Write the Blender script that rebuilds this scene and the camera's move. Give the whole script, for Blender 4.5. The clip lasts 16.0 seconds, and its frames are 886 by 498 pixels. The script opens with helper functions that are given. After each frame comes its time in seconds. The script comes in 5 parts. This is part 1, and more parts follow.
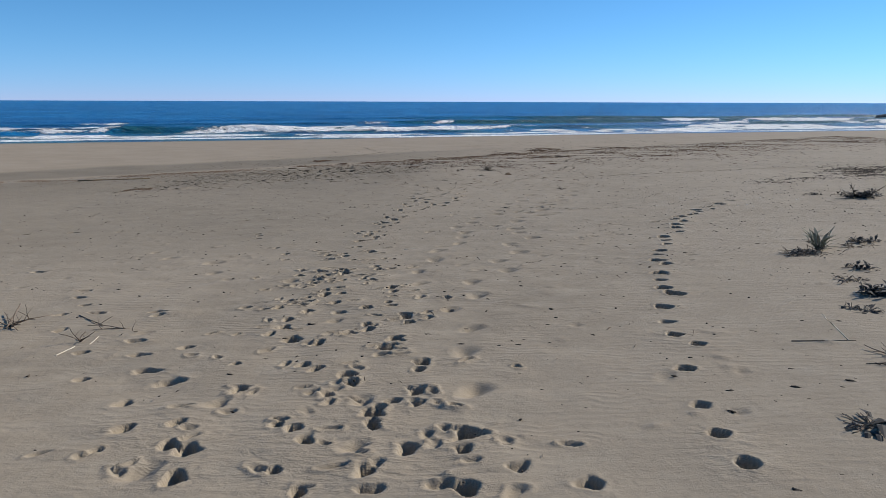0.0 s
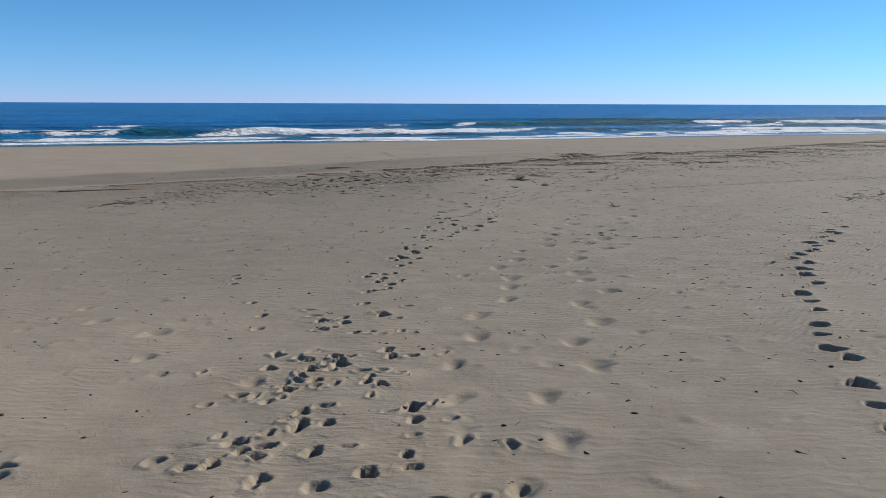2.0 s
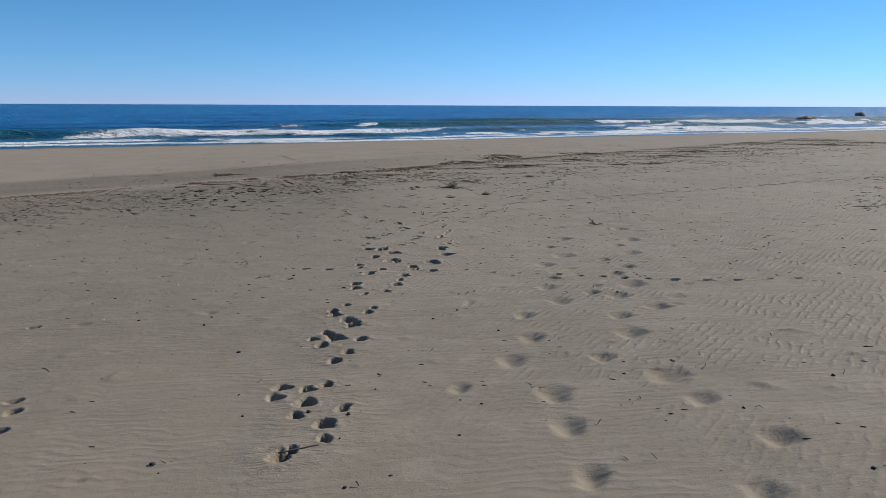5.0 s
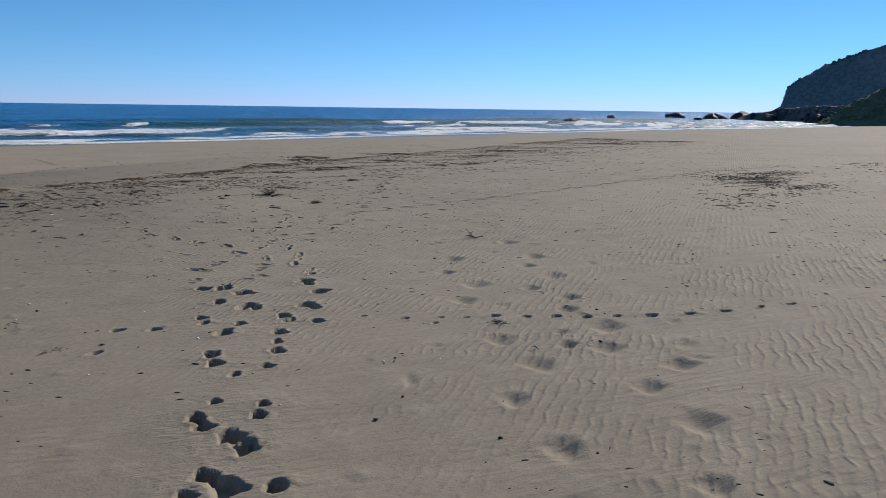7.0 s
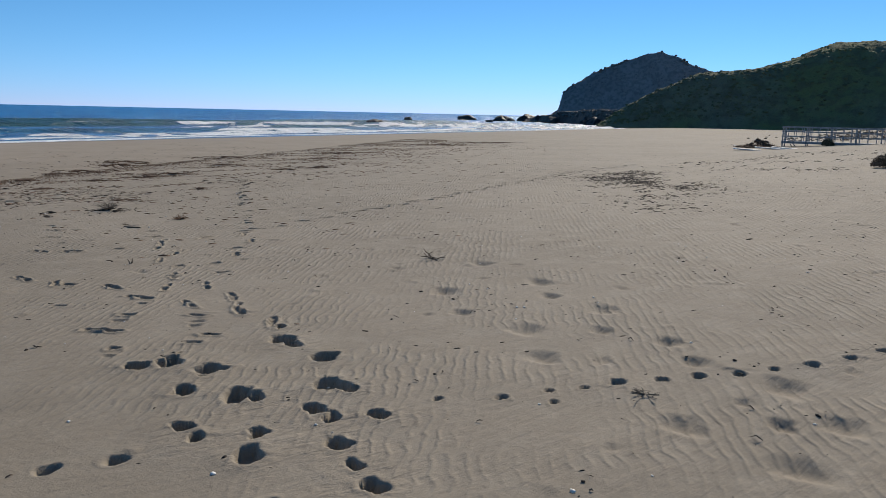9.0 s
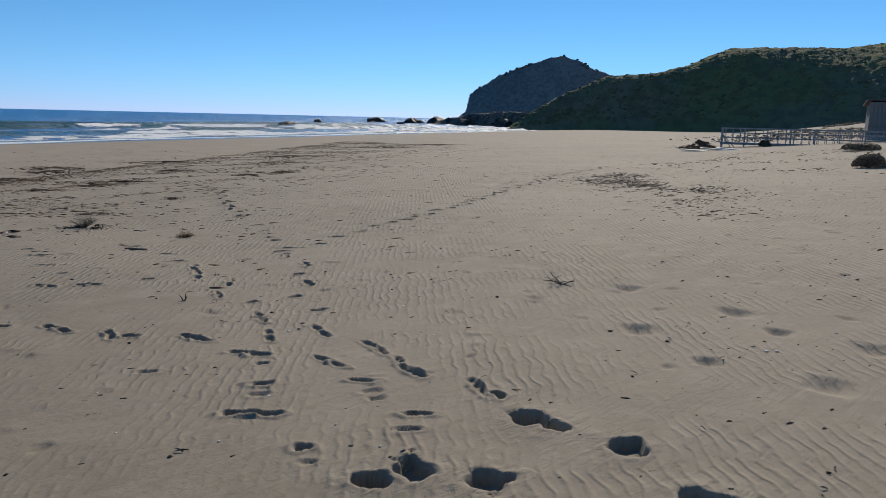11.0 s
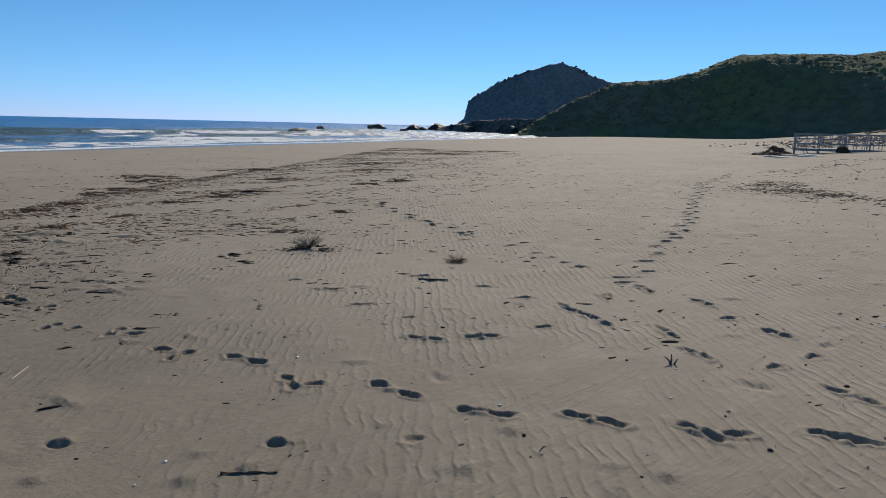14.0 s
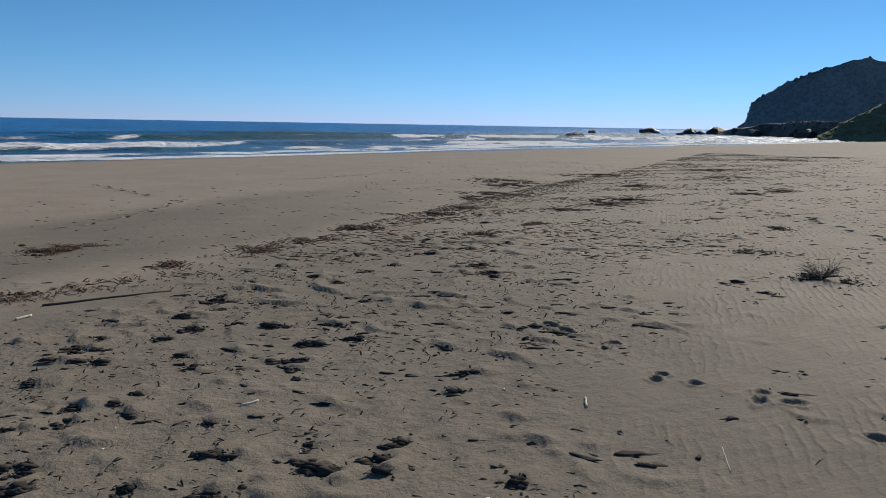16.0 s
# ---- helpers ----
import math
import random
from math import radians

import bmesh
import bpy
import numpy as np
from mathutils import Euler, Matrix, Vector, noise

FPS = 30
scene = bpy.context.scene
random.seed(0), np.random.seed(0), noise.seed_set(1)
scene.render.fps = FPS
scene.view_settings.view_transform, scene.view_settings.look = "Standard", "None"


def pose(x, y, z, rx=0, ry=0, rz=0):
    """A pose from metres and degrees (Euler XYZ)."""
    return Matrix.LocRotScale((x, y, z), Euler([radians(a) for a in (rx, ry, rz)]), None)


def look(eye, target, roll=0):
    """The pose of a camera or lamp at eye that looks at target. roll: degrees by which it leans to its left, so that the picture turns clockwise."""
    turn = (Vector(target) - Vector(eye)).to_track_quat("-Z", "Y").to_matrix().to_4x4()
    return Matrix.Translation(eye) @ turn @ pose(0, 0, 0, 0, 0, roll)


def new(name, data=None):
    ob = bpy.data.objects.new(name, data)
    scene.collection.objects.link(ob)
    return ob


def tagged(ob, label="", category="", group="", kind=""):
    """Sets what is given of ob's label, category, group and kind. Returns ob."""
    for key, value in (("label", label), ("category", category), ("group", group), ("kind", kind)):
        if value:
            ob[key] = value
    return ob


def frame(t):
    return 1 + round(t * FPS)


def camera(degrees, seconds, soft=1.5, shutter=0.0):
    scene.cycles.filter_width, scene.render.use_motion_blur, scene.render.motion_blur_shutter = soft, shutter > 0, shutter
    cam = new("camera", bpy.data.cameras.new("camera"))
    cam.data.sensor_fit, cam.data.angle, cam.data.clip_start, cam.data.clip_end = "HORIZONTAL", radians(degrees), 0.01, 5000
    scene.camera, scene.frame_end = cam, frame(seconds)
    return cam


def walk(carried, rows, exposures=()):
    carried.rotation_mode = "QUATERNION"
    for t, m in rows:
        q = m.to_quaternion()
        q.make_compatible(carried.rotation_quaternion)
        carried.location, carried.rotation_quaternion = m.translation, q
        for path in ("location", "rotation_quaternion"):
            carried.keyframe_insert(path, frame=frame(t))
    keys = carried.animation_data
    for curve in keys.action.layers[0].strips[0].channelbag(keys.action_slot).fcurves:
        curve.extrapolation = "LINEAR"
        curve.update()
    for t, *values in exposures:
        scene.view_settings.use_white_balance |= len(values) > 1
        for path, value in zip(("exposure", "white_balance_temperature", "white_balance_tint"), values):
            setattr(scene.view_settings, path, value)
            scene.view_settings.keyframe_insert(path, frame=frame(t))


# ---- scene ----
cam = camera(62.5, 16.0, soft=0.7)
PATH = [
    (0, (0.656, 0.2, 4.432), (0.632, 2.16, 4.035), 0.2),
    (0.5, (0.617, 1.377, 4.427), (0.601, 3.338, 4.033), 0.2),
    (1, (0.482, 2.501, 4.418), (0.462, 4.462, 4.025), 0.2),
    (1.5, (0.392, 3.64, 4.4), (0.359, 5.6, 4.007), 0.2),
    (2, (0.262, 4.701, 4.373), (0.186, 6.66, 3.981), 0.2),
    (2.5, (0.214, 5.776, 4.33), (0.127, 7.735, 3.937), -0.0),
    (3, (0.06, 6.834, 4.261), (-0.01, 8.794, 3.87), -0.0),
    (5.5, (-0.84, 11.736, 3.962), (-0.511, 13.671, 3.578), 0.4),
    (6, (-1.028, 12.753, 3.896), (-0.545, 14.656, 3.513), 0.6),
    (6.5, (-1.299, 13.654, 3.826), (-0.679, 15.516, 3.444), 0.7),
    (7, (-1.541, 14.552, 3.765), (-0.777, 16.361, 3.386), 0.8),
    (7.5, (-1.889, 15.498, 3.683), (-0.978, 17.239, 3.309), 1.0),
    (8, (-2.156, 16.432, 3.604), (-1.131, 18.109, 3.233), 1.1),
    (8.5, (-2.415, 17.431, 3.595), (-1.275, 19.033, 3.227), 1.2),
    (11, (-3.604, 22.229, 3.412), (-2.18, 23.588, 3.059), 1.3),
    (11.5, (-3.806, 23.148, 3.373), (-2.367, 24.492, 3.024), 1.3),
    (12, (-4.14, 24.171, 3.332), (-2.685, 25.498, 2.985), 1.3),
    (12.5, (-4.432, 25.215, 3.299), (-2.959, 26.523, 2.954), 1.3),
    (13, (-4.751, 26.16, 3.247), (-3.272, 27.462, 2.905), 1.3),
    (13.5, (-5.152, 27.125, 3.2), (-3.68, 28.436, 2.863), 1.3),
    (14, (-5.546, 28.194, 3.151), (-4.104, 29.539, 2.817), 1.3),
    (14.5, (-5.976, 29.135, 3.117), (-4.598, 30.547, 2.786), 1.2),
    (15, (-6.416, 30.039, 3.133), (-5.168, 31.566, 2.798), 1.0),
    (15.5, (-6.897, 31.084, 3.056), (-5.858, 32.76, 2.72), 1.0),
    (16, (-7.282, 32.2, 2.994), (-6.394, 33.96, 2.658), 1.0),
]
walk(cam, [(t, look(eye, target, roll)) for t, eye, target, roll in PATH],
     [(0, 0.12, 6500, 10), (3, 0.08, 6500, 10), (6.3, -0.06, 6500, 10), (8.3, -0.04, 6650, 10), (11, -0.14, 6700, 10), (14.5, -0.15, 6700, 10), (16, -0.24, 6700, 10)])

# sky and sun: a clear winter morning, the sun over the hills
SUN_AZ, SUN_EL = radians(62), radians(31)
world = bpy.data.worlds.new("world")
scene.world = world
world.use_nodes = True
wt = world.node_tree
bg = wt.nodes["Background"]
bg.inputs[1].default_value = 0.08


def sky_layer(air, ozone, tint):
    """One clear sky of a given thickness of air, tinted as the clip's camera shows it."""
    sky = wt.nodes.new("ShaderNodeTexSky")
    sky.sky_type, sky.sun_disc = "NISHITA", False
    sky.sun_elevation, sky.sun_rotation = SUN_EL, SUN_AZ
    sky.air_density, sky.dust_density, sky.ozone_density = air, 0.0, ozone
    n = wt.nodes.new("ShaderNodeMix")
    n.data_type, n.blend_type = "RGBA", "MULTIPLY"
    n.inputs[0].default_value, n.inputs[7].default_value = 1.0, (*tint, 1)
    wt.links.new(sky.outputs[0], n.inputs[6])
    return n.outputs[2]


both = wt.nodes.new("ShaderNodeMix")
both.data_type, both.blend_type = "RGBA", "ADD"
both.inputs[0].default_value = 1.0
wt.links.new(sky_layer(0.4, 2.0, (0.89, 0.0, 0.84)), both.inputs[6])
wt.links.new(sky_layer(0.88, 1.0, (0.0, 0.86, 0.73)), both.inputs[7])
wt.links.new(both.outputs[2], bg.inputs[0])
sun = new("sun", bpy.data.lights.new("sun", "SUN"))
sun.data.energy, sun.data.angle, sun.data.color = 5.0, radians(0.53), (1.0, 0.92, 0.80)
sun.matrix_world = look((0, 0, 60), (-math.sin(SUN_AZ) * math.cos(SUN_EL), -math.cos(SUN_AZ) * math.cos(SUN_EL), 60 - math.sin(SUN_EL)))

# ---- materials ----


class Shade:
    """A small builder of node materials."""

    def __init__(self, name, rough=0.9, spec=0.3):
        self.m = bpy.data.materials.new(name)
        self.m.use_nodes = True
        self.t = self.m.node_tree
        self.b = self.t.nodes["Principled BSDF"]
        self.b.inputs["Roughness"].default_value = rough
        self.b.inputs["Specular IOR Level"].default_value = spec
        self.coord = self.t.nodes.new("ShaderNodeTexCoord").outputs["Object"]

    def put(self, value, socket):
        if hasattr(value, "is_output"):
            self.t.links.new(value, socket)
        else:
            socket.default_value = value

    def math(self, op, a, b=0.0, clamp=False):
        n = self.t.nodes.new("ShaderNodeMath")
        n.operation, n.use_clamp = op, clamp
        self.put(a, n.inputs[0])
        self.put(b, n.inputs[1])
        return n.outputs[0]

    def noise(self, scale, detail=3.0, rough=0.55, warp=0.0, vec=None):
        n = self.t.nodes.new("ShaderNodeTexNoise")
        n.inputs["Scale"].default_value, n.inputs["Detail"].default_value = scale, detail
        n.inputs["Roughness"].default_value, n.inputs["Distortion"].default_value = rough, warp
        self.t.links.new(vec or self.coord, n.inputs["Vector"])
        return n.outputs["Fac"]

    def mapped(self, scale=(1, 1, 1), turn=0.0):
        n = self.t.nodes.new("ShaderNodeMapping")
        n.inputs["Scale"].default_value = scale
        n.inputs["Rotation"].default_value = (0, 0, radians(turn))
        self.t.links.new(self.coord, n.inputs["Vector"])
        return n.outputs[0]

    def ramp(self, fac, low, high):
        n = self.t.nodes.new("ShaderNodeMapRange")
        n.inputs["From Min"].default_value, n.inputs["From Max"].default_value = low, high
        n.interpolation_type = "SMOOTHSTEP"
        self.put(fac, n.inputs["Value"])
        return n.outputs["Result"]

    def mix(self, fac, a, b):
        n = self.t.nodes.new("ShaderNodeMix")
        n.data_type = "RGBA"
        self.put(fac, n.inputs[0])
        self.put((*a, 1) if isinstance(a, tuple) else a, n.inputs[6])
        self.put((*b, 1) if isinstance(b, tuple) else b, n.inputs[7])
        return n.outputs[2]

    def attr(self, name):
        n = self.t.nodes.new("ShaderNodeAttribute")
        n.attribute_name = name
        return n.outputs["Fac"]

    def per_object(self):
        return self.t.nodes.new("ShaderNodeObjectInfo").outputs["Random"]

    def per_island(self):
        return self.t.nodes.new("ShaderNodeNewGeometry").outputs["Random Per Island"]

    def color(self, c):
        self.put(c, self.b.inputs["Base Color"])

    def bump(self, height, distance, strength=1.0):
        n = self.t.nodes.new("ShaderNodeBump")
        n.inputs["Distance"].default_value, n.inputs["Strength"].default_value = distance, strength
        self.t.links.new(height, n.inputs["Height"])
        self.t.links.new(n.outputs[0], self.b.inputs["Normal"])


def sand_material():
    k = Shade("sand", 0.85, 0.2)
    k.b.inputs["Diffuse Roughness"].default_value = 0.17
    broad, mid, grain = k.noise(0.22, 4), k.noise(2.3, 5, 0.6), k.noise(140, 2, 0.7)
    col = k.mix(k.ramp(broad, 0.35, 0.68), (0.263, 0.221, 0.166), (0.303, 0.255, 0.193))
    col = k.mix(k.ramp(mid, 0.4, 0.75), col, (0.323, 0.276, 0.212))
    col = k.mix(k.math("MULTIPLY", k.ramp(k.noise(11, 4, 0.7), 0.56, 0.72), 0.42), col, (0.189, 0.155, 0.117))
    streaks = k.noise(1.0, 6, 0.7, 0.2, k.mapped((2.2, 14.0, 1), 47))
    col = k.mix(k.math("MULTIPLY", k.ramp(streaks, 0.55, 0.72), 0.28), col, (0.199, 0.162, 0.121))
    # damp, finer sand below the line of wrack, and a wet rim at the water
    fore = k.attr("foreshore")
    col = k.mix(k.math("MULTIPLY", fore, 0.75), col, k.mix(k.ramp(k.noise(0.5, 5), 0.3, 0.7), (0.289, 0.236, 0.175), (0.333, 0.275, 0.208)))
    # damp band by the wrack, plus lens falloff painted into the left-hand sand
    damp_and_falloff = k.attr("damp_and_falloff")
    col = k.mix(k.math("MULTIPLY", damp_and_falloff, 0.9), col, k.mix(k.ramp(k.noise(0.4, 5), 0.35, 0.65), (0.166, 0.141, 0.106), (0.200, 0.169, 0.126)))
    wet = k.attr("wet")
    col = k.mix(k.math("MULTIPLY", wet, 0.7), col, (0.149, 0.113, 0.079))
    # thin litter of seaweed crumbs in patches
    crumbs = k.math("MULTIPLY", k.ramp(k.noise(55, 3, 0.7), 0.6, 0.68), k.attr("litter"))
    col = k.mix(crumbs, col, (0.074, 0.057, 0.040))
    col = k.mix(k.math("MULTIPLY", k.ramp(grain, 0.5, 0.8), 0.3), col, (0.437, 0.392, 0.325))
    col = k.mix(k.math("MULTIPLY", k.ramp(k.noise(95, 2, 0.6), 0.62, 0.75), 0.45), col, (0.120, 0.098, 0.079))
    k.color(col)
    k.put(k.math("SUBTRACT", 0.9, k.math("MULTIPLY", wet, 0.4)), k.b.inputs["Roughness"])
    # wind ripples about 15 cm from crest to crest
    warp = k.t.nodes.new("ShaderNodeTexWave")
    warp.wave_type, warp.bands_direction, warp.wave_profile = "BANDS", "X", "SIN"
    warp.inputs["Scale"].default_value = 1.0
    warp.inputs["Distortion"].default_value, warp.inputs["Detail"].default_value = 6.0, 2.5
    warp.inputs["Detail Scale"].default_value = 1.0
    k.t.links.new(k.mapped((2.7, 2.7, 1), 44), warp.inputs["Vector"])
    ripple = k.math("MULTIPLY", k.math("POWER", warp.outputs["Fac"], 2.6), k.math("MULTIPLY", k.attr("ripple"), k.ramp(k.noise(0.7, 4), 0.38, 0.62)))
    # fainter cross ripples on the higher sand by the dunes
    cross = k.t.nodes.new("ShaderNodeTexWave")
    cross.wave_type, cross.bands_direction, cross.wave_profile = "BANDS", "X", "SIN"
    cross.inputs["Scale"].default_value = 1.0
    cross.inputs["Distortion"].default_value, cross.inputs["Detail"].default_value = 9.0, 2.0
    cross.inputs["Detail Scale"].default_value = 1.1
    k.t.links.new(k.mapped((2.4, 2.6, 1), 97), cross.inputs["Vector"])
    crossed = k.math("MULTIPLY", k.math("POWER", cross.outputs["Fac"], 1.6), k.math("MULTIPLY", k.attr("cross_ripple"), k.ramp(k.noise(0.9, 3), 0.42, 0.6)))
    ripple = k.math("ADD", ripple, k.math("MULTIPLY", crossed, 0.28))
    lumps = k.math("MULTIPLY", k.noise(9, 5, 0.62), k.math("ADD", 0.55, k.math("MULTIPLY", k.attr("rough"), 1.0)))
    h = k.math("ADD", k.math("MULTIPLY", ripple, 0.54), k.math("MULTIPLY", lumps, 0.9))
    # low tails of sand drawn out by the wind
    tails = k.noise(1.0, 5, 0.62, 0.3, k.mapped((1.5, 9.0, 1), 47))
    h = k.math("ADD", h, k.math("MULTIPLY", tails, k.math("ADD", 0.45, k.math("MULTIPLY", k.attr("ripple"), 0.45))))
    # trodden, crumbled sand round the tracks
    crumble = k.math("MULTIPLY", k.noise(6, 4, 0.6, 0.6, k.mapped((0.7, 1.6, 1), 10)), k.attr("trodden"))
    h = k.math("ADD", h, k.math("MULTIPLY", crumble, 1.4))
    h = k.math("ADD", h, k.math("MULTIPLY", k.noise(60, 3, 0.7), 0.2))
    k.bump(h, 0.02)
    return k.m


def sea_material():
    k = Shade("sea_water", 0.12, 0.32)
    k.b.inputs["IOR"].default_value = 1.333
    foam, depth = k.attr("foam"), k.attr("depth")
    col = k.mix(depth, (0.025, 0.135, 0.18), (0.003, 0.105, 0.31))
    streak = k.noise(0.03, 5, 0.6, 0.4, k.mapped((0.35, 1.6, 1), -20))
    col = k.mix(k.ramp(streak, 0.44, 0.6), col, (0.008, 0.19, 0.46))
    fine = k.noise(0.16, 5, 0.65, 0.3, k.mapped((0.3, 1.8, 1), -20))
    col = k.mix(k.math("MULTIPLY", k.ramp(fine, 0.48, 0.62), 0.85), col, (0.002, 0.05, 0.17))
    small = k.noise(0.8, 5, 0.7, 0.3, k.mapped((0.22, 1.6, 1), -20))
    col = k.mix(k.math("MULTIPLY", k.ramp(small, 0.52, 0.66), 0.6), col, (0.012, 0.22, 0.5))
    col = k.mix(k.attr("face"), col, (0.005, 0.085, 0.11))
    lace = k.noise(2.2, 8, 0.74, 0.8, k.mapped((0.5, 1.5, 1), -20))
    edge = k.math("ADD", k.math("MULTIPLY", foam, 1.1), k.math("MULTIPLY", k.math("SUBTRACT", lace, 0.5), 2.4))
    white = k.math("MULTIPLY", k.ramp(edge, 0.5, 0.76), k.ramp(foam, 0.02, 0.2))
    k.color(k.mix(white, col, (0.82, 0.85, 0.87)))
    k.put(k.math("ADD", 0.3, k.math("MULTIPLY", white, 0.6)), k.b.inputs["Roughness"])
    chop = k.noise(0.45, 7, 0.62, 0.3, k.mapped((0.55, 1.5, 1), -20))
    k.bump(k.math("ADD", chop, k.math("MULTIPLY", white, 0.3)), 1.6, 1.0)
    return k.m


def plain(name, low, high, scale=6.0, rough=0.85, bump=0.0, island=False, spec=0.3):
    """Two tones over two scales of noise, with a fine relief."""
    k = Shade(name, rough, spec)
    col = k.mix(k.ramp(k.noise(scale, 5, 0.6), 0.3, 0.72), low, high)
    dark = tuple(c * 0.55 for c in low)
    col = k.mix(k.math("MULTIPLY", k.ramp(k.noise(scale * 6, 3, 0.65), 0.52, 0.75), 0.6), col, dark)
    if island:
        col = k.mix(k.math("MULTIPLY", k.per_island(), 0.6), col, tuple(c * 1.5 for c in high))
    k.color(col)
    if bump:
        k.bump(k.noise(scale * 3, 5, 0.65), bump)
    return k.m


def canopy_material(name, low, high, scale):
    """Far slopes under close scrub: broad folds, crowns and gaps."""
    k = Shade(name, 0.95, 0.05)
    col = k.mix(k.ramp(k.noise(scale, 4, 0.6), 0.36, 0.64), low, high)
    col = k.mix(k.math("MULTIPLY", k.ramp(k.noise(scale * 7, 4, 0.6), 0.42, 0.62), 0.6), col, tuple(c * 0.6 for c in low))
    col = k.mix(k.math("MULTIPLY", k.ramp(k.noise(scale * 22, 3, 0.6), 0.5, 0.7), 0.2), col, tuple(c * 1.2 for c in high))
    k.color(col)
    k.bump(k.math("ADD", k.noise(0.35, 5, 0.6), k.math("MULTIPLY", k.noise(1.4, 3, 0.6), 0.4)), 0.7)
    return k.m


SAND, SEA = sand_material(), sea_material()
ROCK_WET = plain("wet_dark_rock", (0.018, 0.017, 0.018), (0.045, 0.04, 0.036), 0.9, 0.6, 0.25)
ROCK_BROWN = plain("brown_shore_rock", (0.06, 0.048, 0.042), (0.17, 0.125, 0.10), 0.12, 0.85, 0.6)
CLIFF = canopy_material("shaded_cliff", (0.245, 0.22, 0.205), (0.29, 0.265, 0.245), 0.05)
SOIL = canopy_material("evergreen_slope", (0.17, 0.172, 0.115), (0.15, 0.172, 0.075), 0.035)
SCRUB = plain("evergreen_scrub", (0.10, 0.11, 0.065), (0.15, 0.16, 0.075), 0.04, 0.95, 0.2, False, 0.05)
PINE = plain("dark_pine_scrub", (0.13, 0.122, 0.11), (0.19, 0.18, 0.16), 0.05, 0.95, 0.3, False, 0.05)
BUSH = plain("dark_beach_bush", (0.04, 0.045, 0.028), (0.09, 0.085, 0.055), 5, 0.85, 0.0, True)
BUSH_BROWN = plain("brown_beach_bush", (0.075, 0.055, 0.038), (0.15, 0.11, 0.078), 5, 0.9, 0.0, True)
WEED = plain("dried_seaweed", (0.065, 0.038, 0.025), (0.145, 0.086, 0.052), 4, 0.85, 0.01, True)
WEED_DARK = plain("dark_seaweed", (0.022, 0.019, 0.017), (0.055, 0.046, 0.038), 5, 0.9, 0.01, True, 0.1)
TWIG = plain("weathered_twig", (0.07, 0.052, 0.038), (0.16, 0.125, 0.095), 25, 0.9, 0.002, True)
REED = plain("bleached_reed", (0.36, 0.32, 0.25), (0.58, 0.53, 0.44), 30, 0.8, 0.001, True)
LEAF_GREY = plain("grey_green_leaf", (0.12, 0.122, 0.092), (0.24, 0.24, 0.18), 12, 0.75, 0.0, True)
LEAF_DARK = plain("withered_dark_leaf", (0.022, 0.024, 0.026), (0.06, 0.055, 0.05), 12, 0.8, 0.0, True)
TUFT_RED = plain("reddish_dry_stalk", (0.10, 0.055, 0.032), (0.22, 0.13, 0.075), 12, 0.9, 0.0, True)
TUFT_GREY = plain("grey_dry_stalk", (0.07, 0.058, 0.046), (0.17, 0.145, 0.115), 12, 0.9, 0.0, True)
WOOD = plain("driftwood", (0.055, 0.04, 0.03), (0.14, 0.105, 0.08), 9, 0.9, 0.006)
PALE_WOOD = plain("grey_weathered_wood", (0.20, 0.205, 0.21), (0.36, 0.365, 0.36), 3, 0.8, 0.004)
HUT_WOOD = plain("blue_grey_boarding", (0.13, 0.14, 0.14), (0.21, 0.22, 0.21), 2, 0.75, 0.005)
HUT_ROOF = plain("dark_roof_sheet", (0.05, 0.05, 0.05), (0.12, 0.11, 0.10), 2, 0.7, 0.01)
DRY_GRASS = plain("dry_dune_grass", (0.10, 0.075, 0.05), (0.21, 0.165, 0.11), 2, 0.95, 0.02, True, 0.1)
SHELL = plain("white_shell", (0.55, 0.52, 0.47), (0.8, 0.78, 0.74), 30, 0.5)
BOARD = plain("bleached_board", (0.5, 0.48, 0.45), (0.72, 0.7, 0.67), 3, 0.7, 0.004)

# ---- shapes ----


def vnoise(x, y, seed=0):
    """Smooth value noise of arrays, from 0 to 1."""
    i, j = np.floor(x).astype(np.int64), np.floor(y).astype(np.int64)
    u, v = x - i, y - j
    u, v = u * u * (3 - 2 * u), v * v * (3 - 2 * v)

    def h(a, b):
        n = (a * 374761393 + b * 668265263 + seed * 974711) & 0x7FFFFFFF
        n = ((n ^ (n >> 13)) * 1274126177) & 0x7FFFFFFF
        return ((n ^ (n >> 16)) & 0xFFFF) / 65535.0

    return (h(i, j) * (1 - u) + h(i + 1, j) * u) * (1 - v) + (h(i, j + 1) * (1 - u) + h(i + 1, j + 1) * u) * v


def fbm(x, y, seed=0, octaves=4):
    out, a, s = 0.0, 0.5, 1.0
    for o in range(octaves):
        out, a, s = out + a * vnoise(x * s, y * s, seed + o * 17), a * 0.5, s * 2.03
    return out


def smooth(e0, e1, x):
    t = np.clip((x - e0) / (e1 - e0), 0, 1)
    return t * t * (3 - 2 * t)


def shore_y(x):
    c = np.clip(x, -150, 150)
    return 95 + 0.36 * c + 0.00022 * c * c + np.where(x > 150, 0.36, 0.29) * (x - c)


